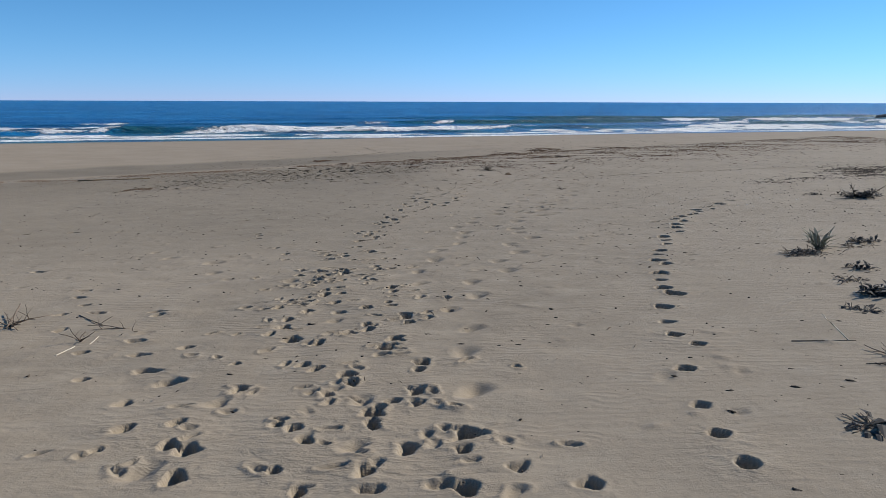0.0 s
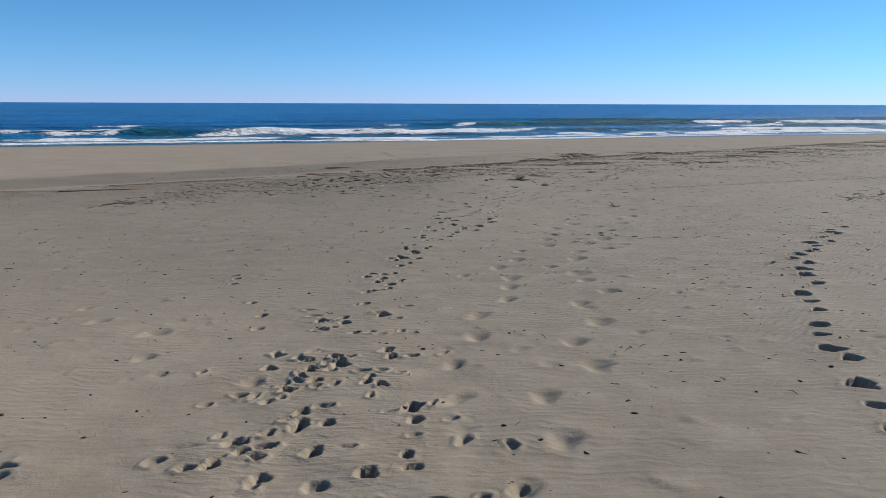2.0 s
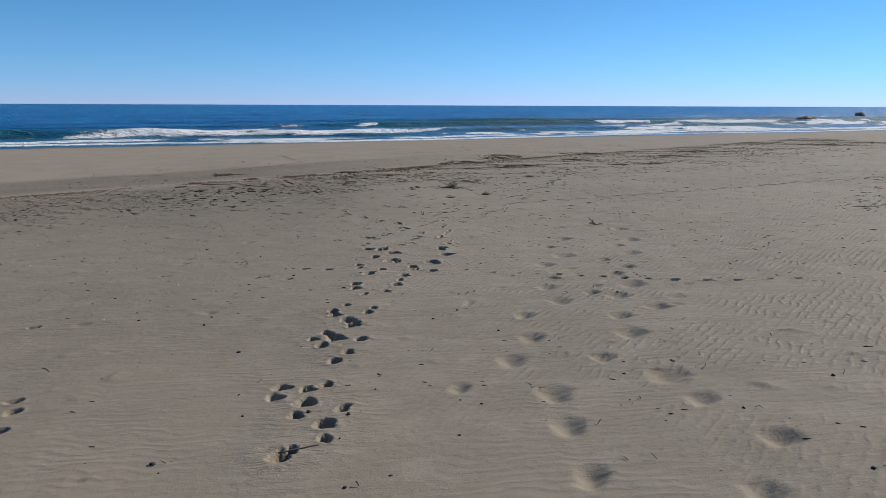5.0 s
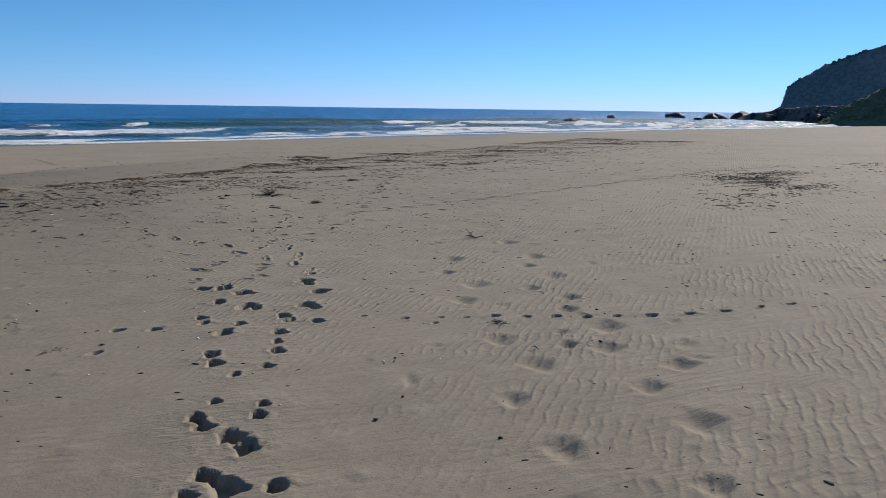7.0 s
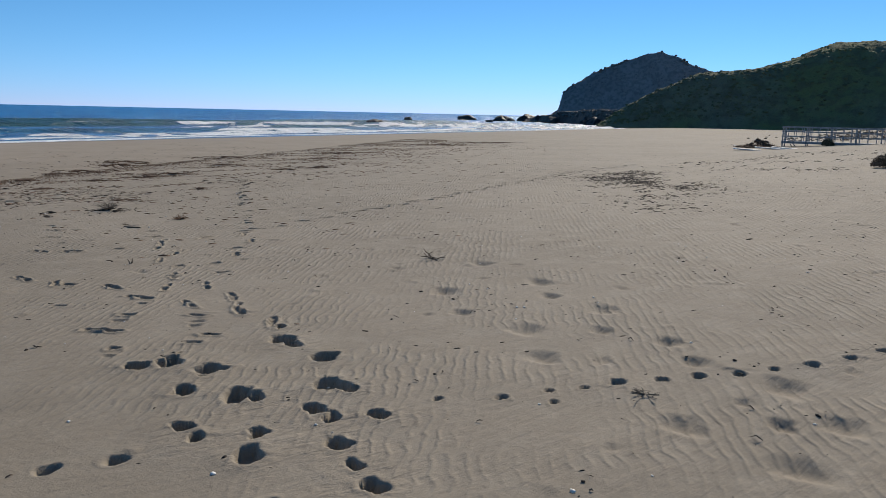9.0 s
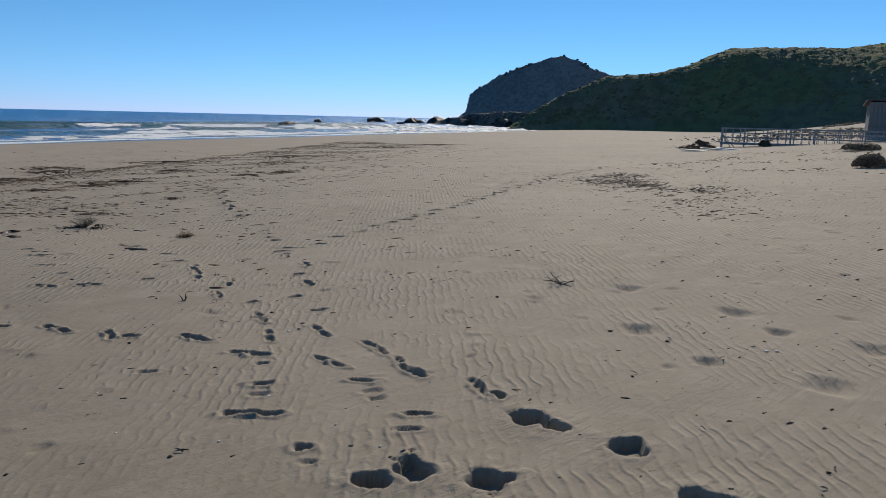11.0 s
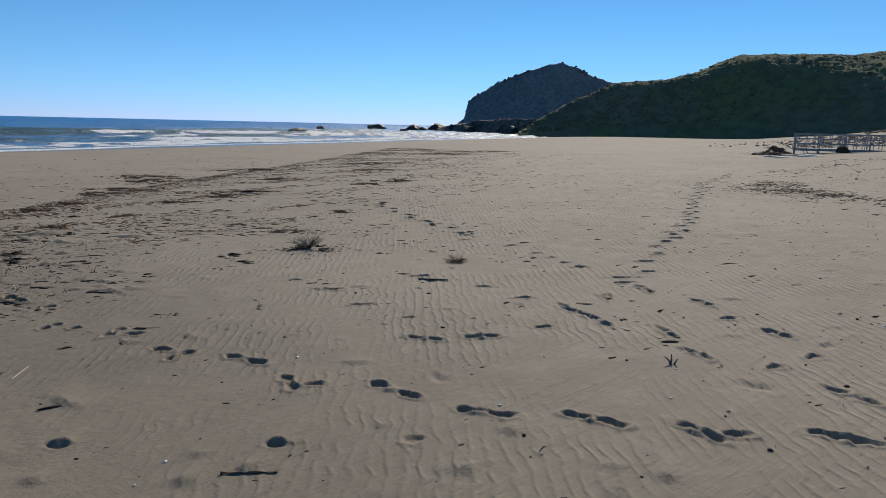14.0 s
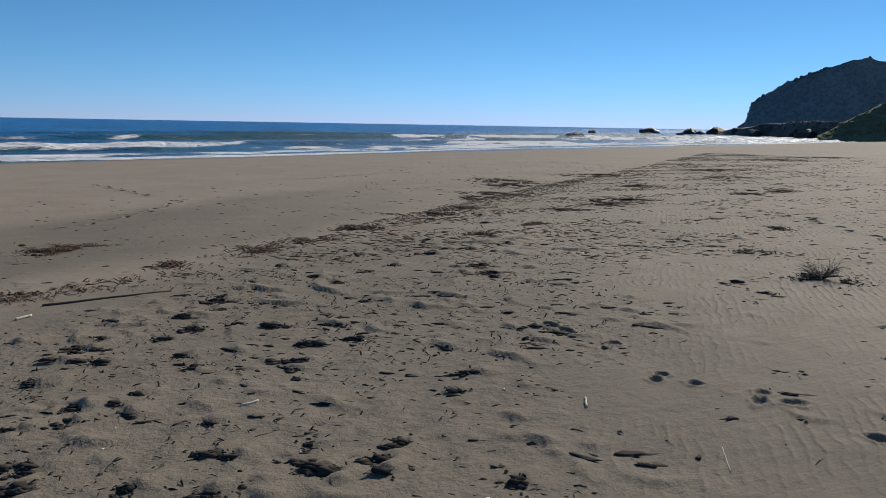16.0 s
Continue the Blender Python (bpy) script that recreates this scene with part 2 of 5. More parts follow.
def base_z(x, y):
    """The beach: a flat lower part, a gentle rise inland and a slope into the sea."""
    s = (shore_y(x) - y) / 1.063
    a, side = np.clip(s - 46, 0, 40), 20 * np.tanh(x / 20)
    z = 0.724 + 0.00675 * a + 0.000672 * a * a + side * (0.0114 + 0.0168 * np.clip((s - 64) / 10, 0, 1))
    f = np.clip(s / 34, 0, 1)
    z = np.where(s > 0, z * (1 - (1 - f) ** 2), np.maximum(0.05 * s, -6))
    z = z + np.clip(s - 95, 0, 120) * 0.02
    z = z + 1.6 * np.exp(-(((x - 112) / 20) ** 2) - ((y - 46) / 18) ** 2) + 0.6 * np.exp(-(((x - 150) / 25) ** 2) - ((y - 78) / 16) ** 2)
    z = z + 0.22 * smooth(36, 54, x) * smooth(72, 54, y)
    return z + 0.05 * (fbm(x / 5, y / 5, 3, 3) - 0.44) * smooth(2, 30, s)


def ground_at(x, y):
    return float(base_z(np.array([float(x)]), np.array([float(y)]))[0])


def mesh_from(name, verts, faces, material, smooth_shade=True):
    me = bpy.data.meshes.new(name)
    me.from_pydata(verts if isinstance(verts, list) else verts.tolist(), [], faces if isinstance(faces, list) else faces.tolist())
    me.materials.append(material)
    if smooth_shade:
        me.polygons.foreach_set("use_smooth", np.ones(len(me.polygons), bool))
    me.update()
    return me


def give(me, name, values):
    a = me.attributes.new(name, "FLOAT", "POINT")
    a.data.foreach_set("value", np.asarray(values, np.float32))


def part(name, bm, material, parent=None, label="", smooth_shade=True):
    me = bpy.data.meshes.new(name)
    bm.to_mesh(me)
    bm.free()
    me.materials.append(material)
    if smooth_shade:
        me.polygons.foreach_set("use_smooth", np.ones(len(me.polygons), bool))
    ob = new(name, me)
    ob.parent = parent
    return tagged(ob, label)


def empty_at(name, x, y, z, turn=0.0):
    ob = new(name)
    ob.empty_display_size = 0.1
    ob.matrix_world = pose(x, y, z, 0, 0, turn)
    return ob


def tube(bm, pts, r0, r1, sides=5):
    """A tapered, bent rod through the points."""
    rings = []
    for i, p in enumerate(pts):
        p = Vector(p)
        d = (Vector(pts[min(i + 1, len(pts) - 1)]) - Vector(pts[max(i - 1, 0)])).normalized()
        a = d.orthogonal().normalized()
        b = d.cross(a)
        r = r0 + (r1 - r0) * i / (len(pts) - 1)
        rings.append([bm.verts.new(p + r * (math.cos(q) * a + math.sin(q) * b)) for q in (2 * math.pi * k / sides for k in range(sides))])
    for lo, hi in zip(rings, rings[1:]):
        for k in range(sides):
            bm.faces.new((lo[k], lo[(k + 1) % sides], hi[(k + 1) % sides], hi[k]))
    bm.faces.new(rings[0][::-1])
    bm.faces.new(rings[-1])


def box(bm, x0, x1, y0, y1, z0, z1, m=None):
    v = [bm.verts.new((m or Matrix()) @ Vector((x, y, z))) for z in (z0, z1) for x, y in ((x0, y0), (x1, y0), (x1, y1), (x0, y1))]
    for f in ((3, 2, 1, 0), (4, 5, 6, 7), (0, 1, 5, 4), (1, 2, 6, 5), (2, 3, 7, 6), (3, 0, 4, 7)):
        bm.faces.new([v[i] for i in f])


def ico(level):
    bm = bmesh.new()
    bmesh.ops.create_icosphere(bm, subdivisions=level, radius=1)
    v, f = np.array([p.co[:] for p in bm.verts]), np.array([[q.index for q in p.verts] for p in bm.faces])
    bm.free()
    return v, f


def blobs(rng, centres, sizes, level=2, rough=0.35, squash=0.75):
    """Many uneven clumps in one set of vertices and faces."""
    v, f = ico(level)
    n = len(centres)
    out = np.repeat(v[None], n, 0)
    out *= 1 + rough * (rng.random((n, len(v), 1)) - 0.5) * 2
    out *= (np.asarray(sizes)[:, None] * (0.75 + 0.5 * rng.random((n, 3))))[:, None]
    out[:, :, 2] *= squash
    out += np.asarray(centres)[:, None]
    return out.reshape(-1, 3), (f[None] + (np.arange(n) * len(v))[:, None, None]).reshape(-1, 3)

# ---- ground with its tracks ----
# the tracks from the dunes to the wrack line: place and half width in centimetres of each print
STEPS_A = [
    (0.76, 4.33, 6), (-0.31, 4.41, 5), (2.57, 4.58, 6), (-1.19, 4.66, 7), (0.09, 4.66, 7), (-0.54, 4.71, 5), (0.76, 4.95, 5), (0.34, 5.00, 6), (2.57, 5.06, 7),
    (-1.28, 5.14, 8), (-0.41, 5.17, 5), (-1.43, 5.20, 6), (0.77, 5.22, 8), (0.05, 5.44, 5), (-0.57, 5.45, 6), (-0.71, 5.53, 5), (-1.94, 5.57, 6), (-1.54, 5.64, 5),
    (0.01, 5.73, 8), (0.39, 5.91, 5), (0.36, 6.19, 7), (-1.26, 6.42, 6), (-0.25, 6.46, 5), (2.80, 6.53, 7), (-0.32, 6.69, 7), (0.35, 6.83, 5), (-0.66, 6.92, 5),
    (0.37, 7.05, 7),
]
STEPS_B = [
    (-0.82, 7.10, 7), (-1.53, 7.21, 5), (3.16, 7.34, 6), (-0.05, 7.65, 8), (3.04, 7.69, 6), (-0.82, 7.89, 5), (0.02, 7.97, 7), (-1.17, 8.10, 7), (-0.33, 8.38, 7),
    (-1.47, 8.38, 5), (-0.37, 8.63, 6), (0.14, 8.71, 5), (-1.40, 8.72, 7), (0.09, 9.00, 7), (3.33, 9.02, 8), (-1.42, 9.10, 5), (-0.48, 9.56, 6), (3.65, 9.73, 8),
    (-1.69, 9.75, 5), (-0.21, 9.87, 5), (-0.95, 9.96, 6), (-1.53, 9.97, 5), (3.61, 10.16, 7), (-1.66, 10.16, 6), (-1.19, 10.52, 6), (-0.96, 10.53, 6), (-0.20, 10.58, 6),
    (-1.25, 10.78, 5),
]
STEPS_C = [
    (-0.25, 10.85, 8), (3.87, 11.24, 11), (-1.54, 11.43, 5), (-0.62, 11.53, 6), (-1.09, 11.58, 5), (-0.77, 11.60, 6), (-1.30, 11.68, 7), (-0.76, 11.78, 5), (4.19, 12.02, 8),
    (-1.91, 12.12, 6), (-1.47, 12.12, 5), (-1.14, 12.23, 6), (4.12, 12.36, 10), (-1.55, 12.40, 5), (-1.23, 12.46, 5), (-0.62, 12.48, 5), (-0.69, 12.71, 7), (4.45, 13.32, 9),
    (-0.99, 13.53, 5), (-1.20, 13.54, 6), (4.80, 14.04, 7), (-1.42, 14.09, 5), (-1.77, 14.22, 5), (-1.49, 14.40, 5), (-0.95, 14.45, 8), (5.02, 15.07, 10), (-1.29, 15.18, 5),
    (5.55, 15.71, 8),
]
STEPS_D = [
    (-1.39, 15.96, 7), (-1.31, 16.04, 5), (-1.06, 16.22, 5), (5.68, 16.43, 10), (-1.09, 16.54, 7), (-1.33, 16.76, 5), (-0.95, 16.87, 6), (5.82, 16.91, 11), (-1.28, 17.09, 8),
    (-1.29, 17.41, 5), (6.15, 17.41, 9), (-1.12, 17.54, 6), (6.41, 18.21, 8), (-1.07, 18.26, 7), (6.67, 18.55, 8), (-0.94, 18.55, 6), (-1.26, 18.88, 7), (-0.82, 19.08, 7),
    (-1.09, 19.19, 10), (-1.38, 19.20, 5), (-1.24, 19.47, 6), (7.21, 19.61, 12), (-0.91, 19.77, 8), (-1.00, 20.01, 7), (-1.18, 20.34, 6), (-0.72, 20.40, 5), (-1.21, 20.54, 5),
    (-0.65, 20.60, 5),
]
STEPS_E = [
    (-1.02, 20.83, 5), (8.30, 21.12, 11), (-0.78, 21.49, 5), (-0.45, 21.60, 5), (-0.91, 21.95, 8), (-0.27, 22.07, 7), (-0.93, 22.21, 7), (-0.21, 22.40, 5), (-0.12, 22.78, 6),
    (-0.71, 23.01, 10), (0.39, 23.02, 6), (0.08, 23.23, 5), (-0.48, 23.35, 5), (0.06, 23.48, 8), (-0.89, 23.55, 5), (0.49, 23.67, 6), (-0.90, 23.82, 6), (0.43, 23.85, 13),
    (-0.19, 24.02, 6), (-0.31, 24.17, 10), (0.78, 24.61, 11), (-0.60, 24.63, 8), (-0.22, 25.01, 13), (0.74, 25.18, 7), (0.75, 25.42, 13), (-0.45, 25.45, 12), (-0.73, 25.58, 9),
    (0.98, 25.94, 5),
]
CROSSING_A = [
    (0.24, 26.10, 12), (0.96, 26.10, 14), (1.05, 26.25, 9), (-0.74, 26.29, 7), (0.87, 26.78, 12), (0.91, 26.99, 14), (-0.57, 27.02, 12), (0.42, 27.06, 13), (1.03, 27.21, 9),
    (-0.72, 27.22, 13), (0.54, 27.55, 8), (1.11, 27.57, 9), (-0.23, 27.64, 9), (1.18, 27.83, 10), (0.56, 27.84, 14), (0.23, 28.37, 9), (1.10, 28.48, 7), (0.11, 28.59, 11),
    (1.18, 28.74, 8), (0.59, 28.78, 6), (0.73, 29.03, 8), (0.09, 29.30, 9), (1.69, 29.39, 11), (0.97, 29.49, 7), (0.05, 29.55, 9), (1.06, 29.75, 7), (-0.39, 30.03, 10),
    (-0.55, 30.16, 10),
]
CROSSING_B = [
    (1.89, 30.19, 8), (-0.50, 30.35, 11), (1.35, 30.37, 9), (2.47, 30.65, 10), (-0.79, 30.80, 7), (2.55, 30.84, 9), (1.23, 30.98, 9), (-0.85, 31.11, 11), (1.31, 31.17, 12),
    (2.79, 31.40, 13), (1.67, 31.51, 10), (-1.25, 31.55, 11), (1.84, 31.76, 13), (-1.34, 31.77, 11), (3.27, 31.84, 8), (3.36, 32.02, 14), (1.60, 32.28, 7), (-1.42, 32.43, 6),
    (1.75, 32.54, 10), (-1.43, 32.74, 12), (1.83, 32.75, 9), (3.50, 32.77, 14), (1.06, 32.78, 10), (2.74, 32.96, 14), (1.90, 32.98, 10), (3.66, 32.99, 10), (0.37, 32.99, 9),
    (2.90, 33.06, 14),
]
CROSSING_C = [
    (0.23, 33.11, 9), (-1.80, 33.19, 9), (2.05, 33.20, 9), (3.80, 33.29, 13), (-1.98, 33.29, 10), (-0.11, 33.35, 8), (4.72, 33.42, 11), (-1.91, 33.46, 11), (-0.19, 33.54, 9),
    (4.08, 33.54, 14), (2.04, 33.85, 14), (5.52, 33.88, 14), (6.25, 34.05, 11), (-1.81, 34.12, 10), (4.37, 34.42, 11), (-1.86, 34.43, 10), (7.02, 34.47, 11), (2.26, 34.68, 14),
    (8.08, 34.71, 14), (4.49, 34.80, 8), (-2.30, 34.83, 8), (-2.14, 34.87, 9), (0.38, 35.12, 14), (8.88, 35.13, 10), (-2.24, 35.16, 9), (4.78, 35.23, 7), (9.84, 35.35, 11),
    (11.13, 35.71, 14),
]
CROSSING_D = [
    (4.96, 35.71, 9), (2.19, 35.85, 14), (-2.18, 35.94, 6), (11.72, 36.06, 12), (-2.39, 36.10, 9), (0.68, 36.11, 14), (-2.24, 36.20, 9), (12.68, 36.53, 14), (5.37, 36.61, 9),
    (-2.54, 36.65, 7), (-2.78, 36.89, 6), (-2.63, 36.97, 7), (14.68, 37.19, 12), (-2.55, 37.85, 9), (-2.39, 37.95, 8), (5.77, 38.05, 12), (16.22, 38.22, 13), (6.03, 38.30, 13),
    (-2.54, 38.55, 6), (18.89, 38.78, 14), (-2.56, 38.82, 6), (20.72, 39.60, 14), (6.69, 39.78, 10), (23.15, 40.79, 14), (7.09, 41.03, 11),
]
WORN_A = [
    (1.51, 4.35, 6), (0.15, 4.40, 6), (0.58, 4.41, 6), (1.08, 4.62, 6), (2.62, 5.63, 8), (0.15, 5.98, 6), (-2.21, 6.17, 6), (-1.98, 6.72, 12), (-2.96, 6.91, 7),
    (-2.42, 7.13, 12), (-0.07, 7.35, 6), (-2.73, 7.69, 12), (-3.45, 7.87, 8), (-2.29, 7.92, 6), (-0.50, 8.24, 6), (3.13, 8.26, 9), (-3.02, 8.31, 12), (-4.30, 8.98, 7),
    (-0.82, 9.37, 6), (-1.24, 9.49, 6), (-3.30, 9.61, 10), (-0.16, 9.64, 6), (-3.40, 9.79, 12), (-4.76, 9.84, 9), (-4.26, 9.88, 11), (-4.71, 10.44, 9), (3.71, 10.65, 8),
    (-5.07, 10.97, 12), (-1.61, 11.12, 6), (-5.26, 11.53, 12),
]
WORN_B = [
    (-1.93, 12.64, 6), (4.29, 12.90, 9), (-7.03, 13.36, 12), (-2.53, 13.82, 6), (4.93, 14.53, 10), (-2.68, 14.60, 6), (-3.08, 15.41, 7), (-3.86, 16.91, 6), (-1.57, 17.23, 7),
    (-3.95, 17.34, 7), (-1.53, 17.50, 6), (-4.05, 17.60, 6), (-10.35, 18.60, 12), (-9.18, 18.77, 12), (-5.12, 20.43, 8), (-2.05, 22.87, 6), (-1.44, 23.56, 6), (-1.86, 23.72, 6),
    (-0.03, 25.97, 12), (-0.85, 26.09, 6), (0.23, 26.62, 7), (0.31, 26.79, 10), (-0.40, 27.45, 9), (0.09, 28.14, 7), (-0.78, 28.75, 11), (-2.03, 31.71, 6), (-2.76, 32.38, 8),
    (-3.82, 33.55, 10), (0.33, 34.23, 12), (0.68, 37.04, 12),
]
FILLED_A = [
    (-1.47, 4.78, 13), (-0.04, 5.06, 9), (-0.10, 6.05, 10), (-1.35, 6.07, 9), (0.86, 6.18, 15), (0.79, 7.33, 13), (0.89, 8.28, 12), (-0.79, 8.91, 9), (0.64, 9.27, 11),
    (1.02, 10.07, 14), (0.16, 11.07, 13), (0.97, 11.09, 13), (-1.96, 11.71, 11), (1.59, 11.95, 15), (0.10, 12.13, 11), (-3.52, 12.63, 11), (1.48, 12.86, 14), (0.36, 13.19, 15),
    (-3.88, 13.73, 16), (1.92, 13.76, 15), (0.37, 14.25, 15), (-5.00, 14.44, 13), (1.83, 14.81, 13), (0.82, 15.23, 12), (-5.61, 15.24, 9), (2.37, 15.56, 13), (0.89, 16.09, 14),
]
FILLED_B = [
    (2.17, 16.43, 13), (0.96, 16.82, 16), (2.13, 17.09, 18), (0.14, 17.15, 10), (1.71, 17.76, 12), (0.77, 17.86, 15), (2.31, 18.56, 16), (1.17, 18.68, 15), (2.46, 19.37, 13),
    (1.29, 19.66, 12), (3.10, 19.72, 15), (1.95, 20.38, 16), (2.82, 20.49, 15), (2.53, 20.80, 10), (3.27, 21.16, 17), (1.98, 21.28, 15), (3.31, 22.04, 12), (3.69, 22.59, 13),
    (2.40, 23.12, 15), (3.52, 23.32, 12), (4.22, 23.89, 18), (2.95, 23.90, 18), (4.30, 24.82, 13), (2.91, 24.96, 12), (4.82, 25.51, 18), (3.48, 26.00, 18), (5.14, 27.11, 18),
]
SMALL_A = [
    (5.69, 20.81, 5), (5.31, 20.91, 5), (4.85, 20.98, 6), (4.42, 21.11, 6), (3.98, 21.26, 7), (3.61, 21.43, 5), (3.29, 21.58, 5), (3.01, 21.81, 5), (2.69, 21.97, 5),
    (2.37, 22.20, 7), (1.63, 22.27, 4), (2.06, 22.32, 4), (1.78, 22.48, 4), (1.37, 22.63, 5), (0.94, 22.95, 5),
]


def strides(points, step, sway, seed):
    """Prints along a line of way-marks, left and right of it in turn."""
    r, out, side = random.Random(seed), [], 1
    for (ax, ay), (bx, by) in zip(points, points[1:]):
        n = max(1, round(math.hypot(bx - ax, by - ay) / step))
        for i in range(n):
            f = (i + r.uniform(-0.12, 0.12)) / n
            nx, ny = -(by - ay), bx - ax
            k = side * sway / math.hypot(nx, ny)
            out.append((ax + (bx - ax) * f + nx * k, ay + (by - ay) * f + ny * k))
            side = -side
    return out


def all_prints():
    """Place, heading, half length, half width, depth, rim and age of every dent; age 0 is fresh, 1 filled by the wind."""
    rows, r = [], random.Random(5)
    for x, y, w in STEPS_A + STEPS_B + STEPS_C + STEPS_D + STEPS_E:
        w = max(0.062, w / 84)
        rows.append((x, y, 1.57 + r.uniform(-0.35, 0.35), min(0.15, w * r.uniform(1.15, 1.5)), w, r.uniform(0.09, 0.125), 0.007, 0.0))
    crossing = CROSSING_A + CROSSING_B + CROSSING_C + CROSSING_D
    for x, y, w in crossing:
        near = min(((math.hypot(a - x, b - y), a - x, b - y) for a, b, _ in crossing if (a, b) != (x, y)), default=(9, 1, -1))
        ang = math.atan2(near[2], near[1]) if near[0] < 0.32 else -0.7 + r.uniform(-0.25, 0.25)
        long = max(w / 94, min(0.5 * near[0], 0.125)) if near[0] < 0.32 else w / 94
        rows.append((x, y, ang, long, r.uniform(0.05, 0.064), r.uniform(0.038, 0.056), 0.014, 0.4))
    for x, y, w in WORN_A + WORN_B:
        if y > 25:
            rows.append((x, y, r.uniform(-0.9, -0.4), max(0.08, w / 100), 0.055, r.uniform(0.02, 0.032), 0.006, 0.6))
        else:
            rows.append((x, y, r.uniform(-0.35, 0.35), max(0.085, w / 84), r.uniform(0.065, 0.08), r.uniform(0.05, 0.075), 0.006, 0.3))
    for x, y, w in FILLED_A + FILLED_B:
        rows.append((x, y, r.uniform(0.9, 1.5), w / 78, w / 115, r.uniform(0.05, 0.065), 0.008, 1.0))
    for x, y, w in SMALL_A:
        rows.append((x, y, r.uniform(-0.4, 0.4), w / 75, w / 100, 0.045, 0.008, 0.2))
    # scuffs and crumbled edges between the prints of the beaten way
    for x, y, w in STEPS_A + STEPS_B + STEPS_C:
        if x < 2:
            for _ in range(2):
                rows.append((x + r.gauss(-0.1, 0.5), y + r.gauss(0, 0.4), r.uniform(0, 3.1), r.uniform(0.06, 0.11), r.uniform(0.035, 0.06), r.uniform(0.015, 0.045), 0.014, 0.5))
    far_trails = [strides([(6.0, 38.4), (7.0, 40.9), (8.5, 43.9), (9.6, 47.0)], 0.62, 0.08, 1),
                  strides([(7.6, 34.5), (11, 35.6), (15.2, 37.5), (19, 38.9), (22.2, 40.5), (26.9, 41.4), (38.2, 44.9), (48.0, 49.2), (66.0, 56.8)], 0.64, 0.09, 2),
                  strides([(-7.6, 49.8), (-6.6, 50.9), (-5.7, 52.2), (-4.7, 54.2), (-3.9, 55.5)], 0.6, 0.07, 3),
                  strides([(-6.7, 61.4), (-6.0, 59.2), (-5.4, 56.9), (-5.0, 55.1)], 0.6, 0.07, 4),
                  strides([(0.9, 61.0), (5.1, 63.2), (7.5, 63.1)], 0.6, 0.07, 5),
                  strides([(5.6, 17.4), (7.2, 19.2), (8.9, 22), (9.7, 23.2)], 0.66, 0.1, 6)]
    for t in far_trails:
        for (x, y), (a, b) in zip(t, t[1:]):
            rows.append((x, y, math.atan2(b - y, a - x), 0.14, 0.075, r.uniform(0.045, 0.07), 0.012, 0.0))
    # scattered old dents and scuffs all over the beach
    for _ in range(240):
        x, y = r.uniform(-12, 18), r.uniform(5, 46)
        rows.append((x, y, r.uniform(0, 3.1), r.uniform(0.06, 0.17), r.uniform(0.04, 0.1), r.uniform(0.012, 0.03), 0.006, 1.0))
    return rows


def trodden_at(x, y, rows):
    """How much feet have churned the sand near a place."""
    out = np.zeros_like(x)
    for px, py, ang, hl, hw, depth, rim, age in rows:
        if age < 0.3 and hl > 0.07:
            k = np.nonzero((np.abs(x - px) < 0.9) & (np.abs(y - py) < 0.9))[0]
            out[k] += np.exp(-((x[k] - px) ** 2 + (y[k] - py) ** 2) / 0.1)
    return np.clip(out, 0, 1)


def dents(x, y, rows):
    """Prints with broken edges and steep walls where fresh, round basins where the wind has filled them."""
    out = np.zeros_like(x)
    order = np.argsort(x)
    sx = x[order]
    for px, py, ang, hl, hw, depth, rim, age in rows:
        a, b = np.searchsorted(sx, (px - 2.4 * hl, px + 2.4 * hl))
        k = order[a:b]
        k = k[np.abs(y[k] - py) < 2.4 * hl]
        if not len(k):
            continue
        dx, dy = x[k] - px, y[k] - py
        u, v = (dx * math.cos(ang) + dy * math.sin(ang)) / hl, (-dx * math.sin(ang) + dy * math.cos(ang)) / hw
        v = v * (1 + 0.22 * np.cos(2.6 * u + px))
        q = np.hypot(u, v)
        ragged = 0.34 * (vnoise(dx * 17 + px * 7, dy * 17 + py * 7, 5) - 0.5) + 0.55 * (vnoise(dx * 7 + px * 5, dy * 7 + py * 5, 6) - 0.5)
        if age > 0.9:
            bowl = np.exp(-1.3 * (q * (1 + 0.4 * ragged)) ** 2)
            out[k] += -depth * bowl + rim * np.exp(-((q - 1.35) / 0.35) ** 2)
            continue
        q = q * (1 + 1.15 * ragged * (1 - 0.4 * age))
        heel = 1 - 0.25 * np.exp(-((u + 0.15) / 0.3) ** 2)
        wall = (0.84 - 0.45 * age) - 0.3 * smooth(0.2, -0.9, (0.88 * dx + 0.47 * dy) / hw)
        bowl = 1 - smooth(wall, 1.03, q)
        if age == 0.4:
            # the ball of the foot pressed deeper than the rest
            bowl = bowl * (0.42 + 0.58 * smooth(0.5, -0.4, u * math.cos(ang)))
        lip = rim * np.exp(-((q - 1.3) / 0.26) ** 2) * (0.4 + 1.2 * vnoise(dx * 9 + py, dy * 9 + px, 7))
        out[k] += -depth * heel * bowl + lip
    return np.maximum(out, -0.15)


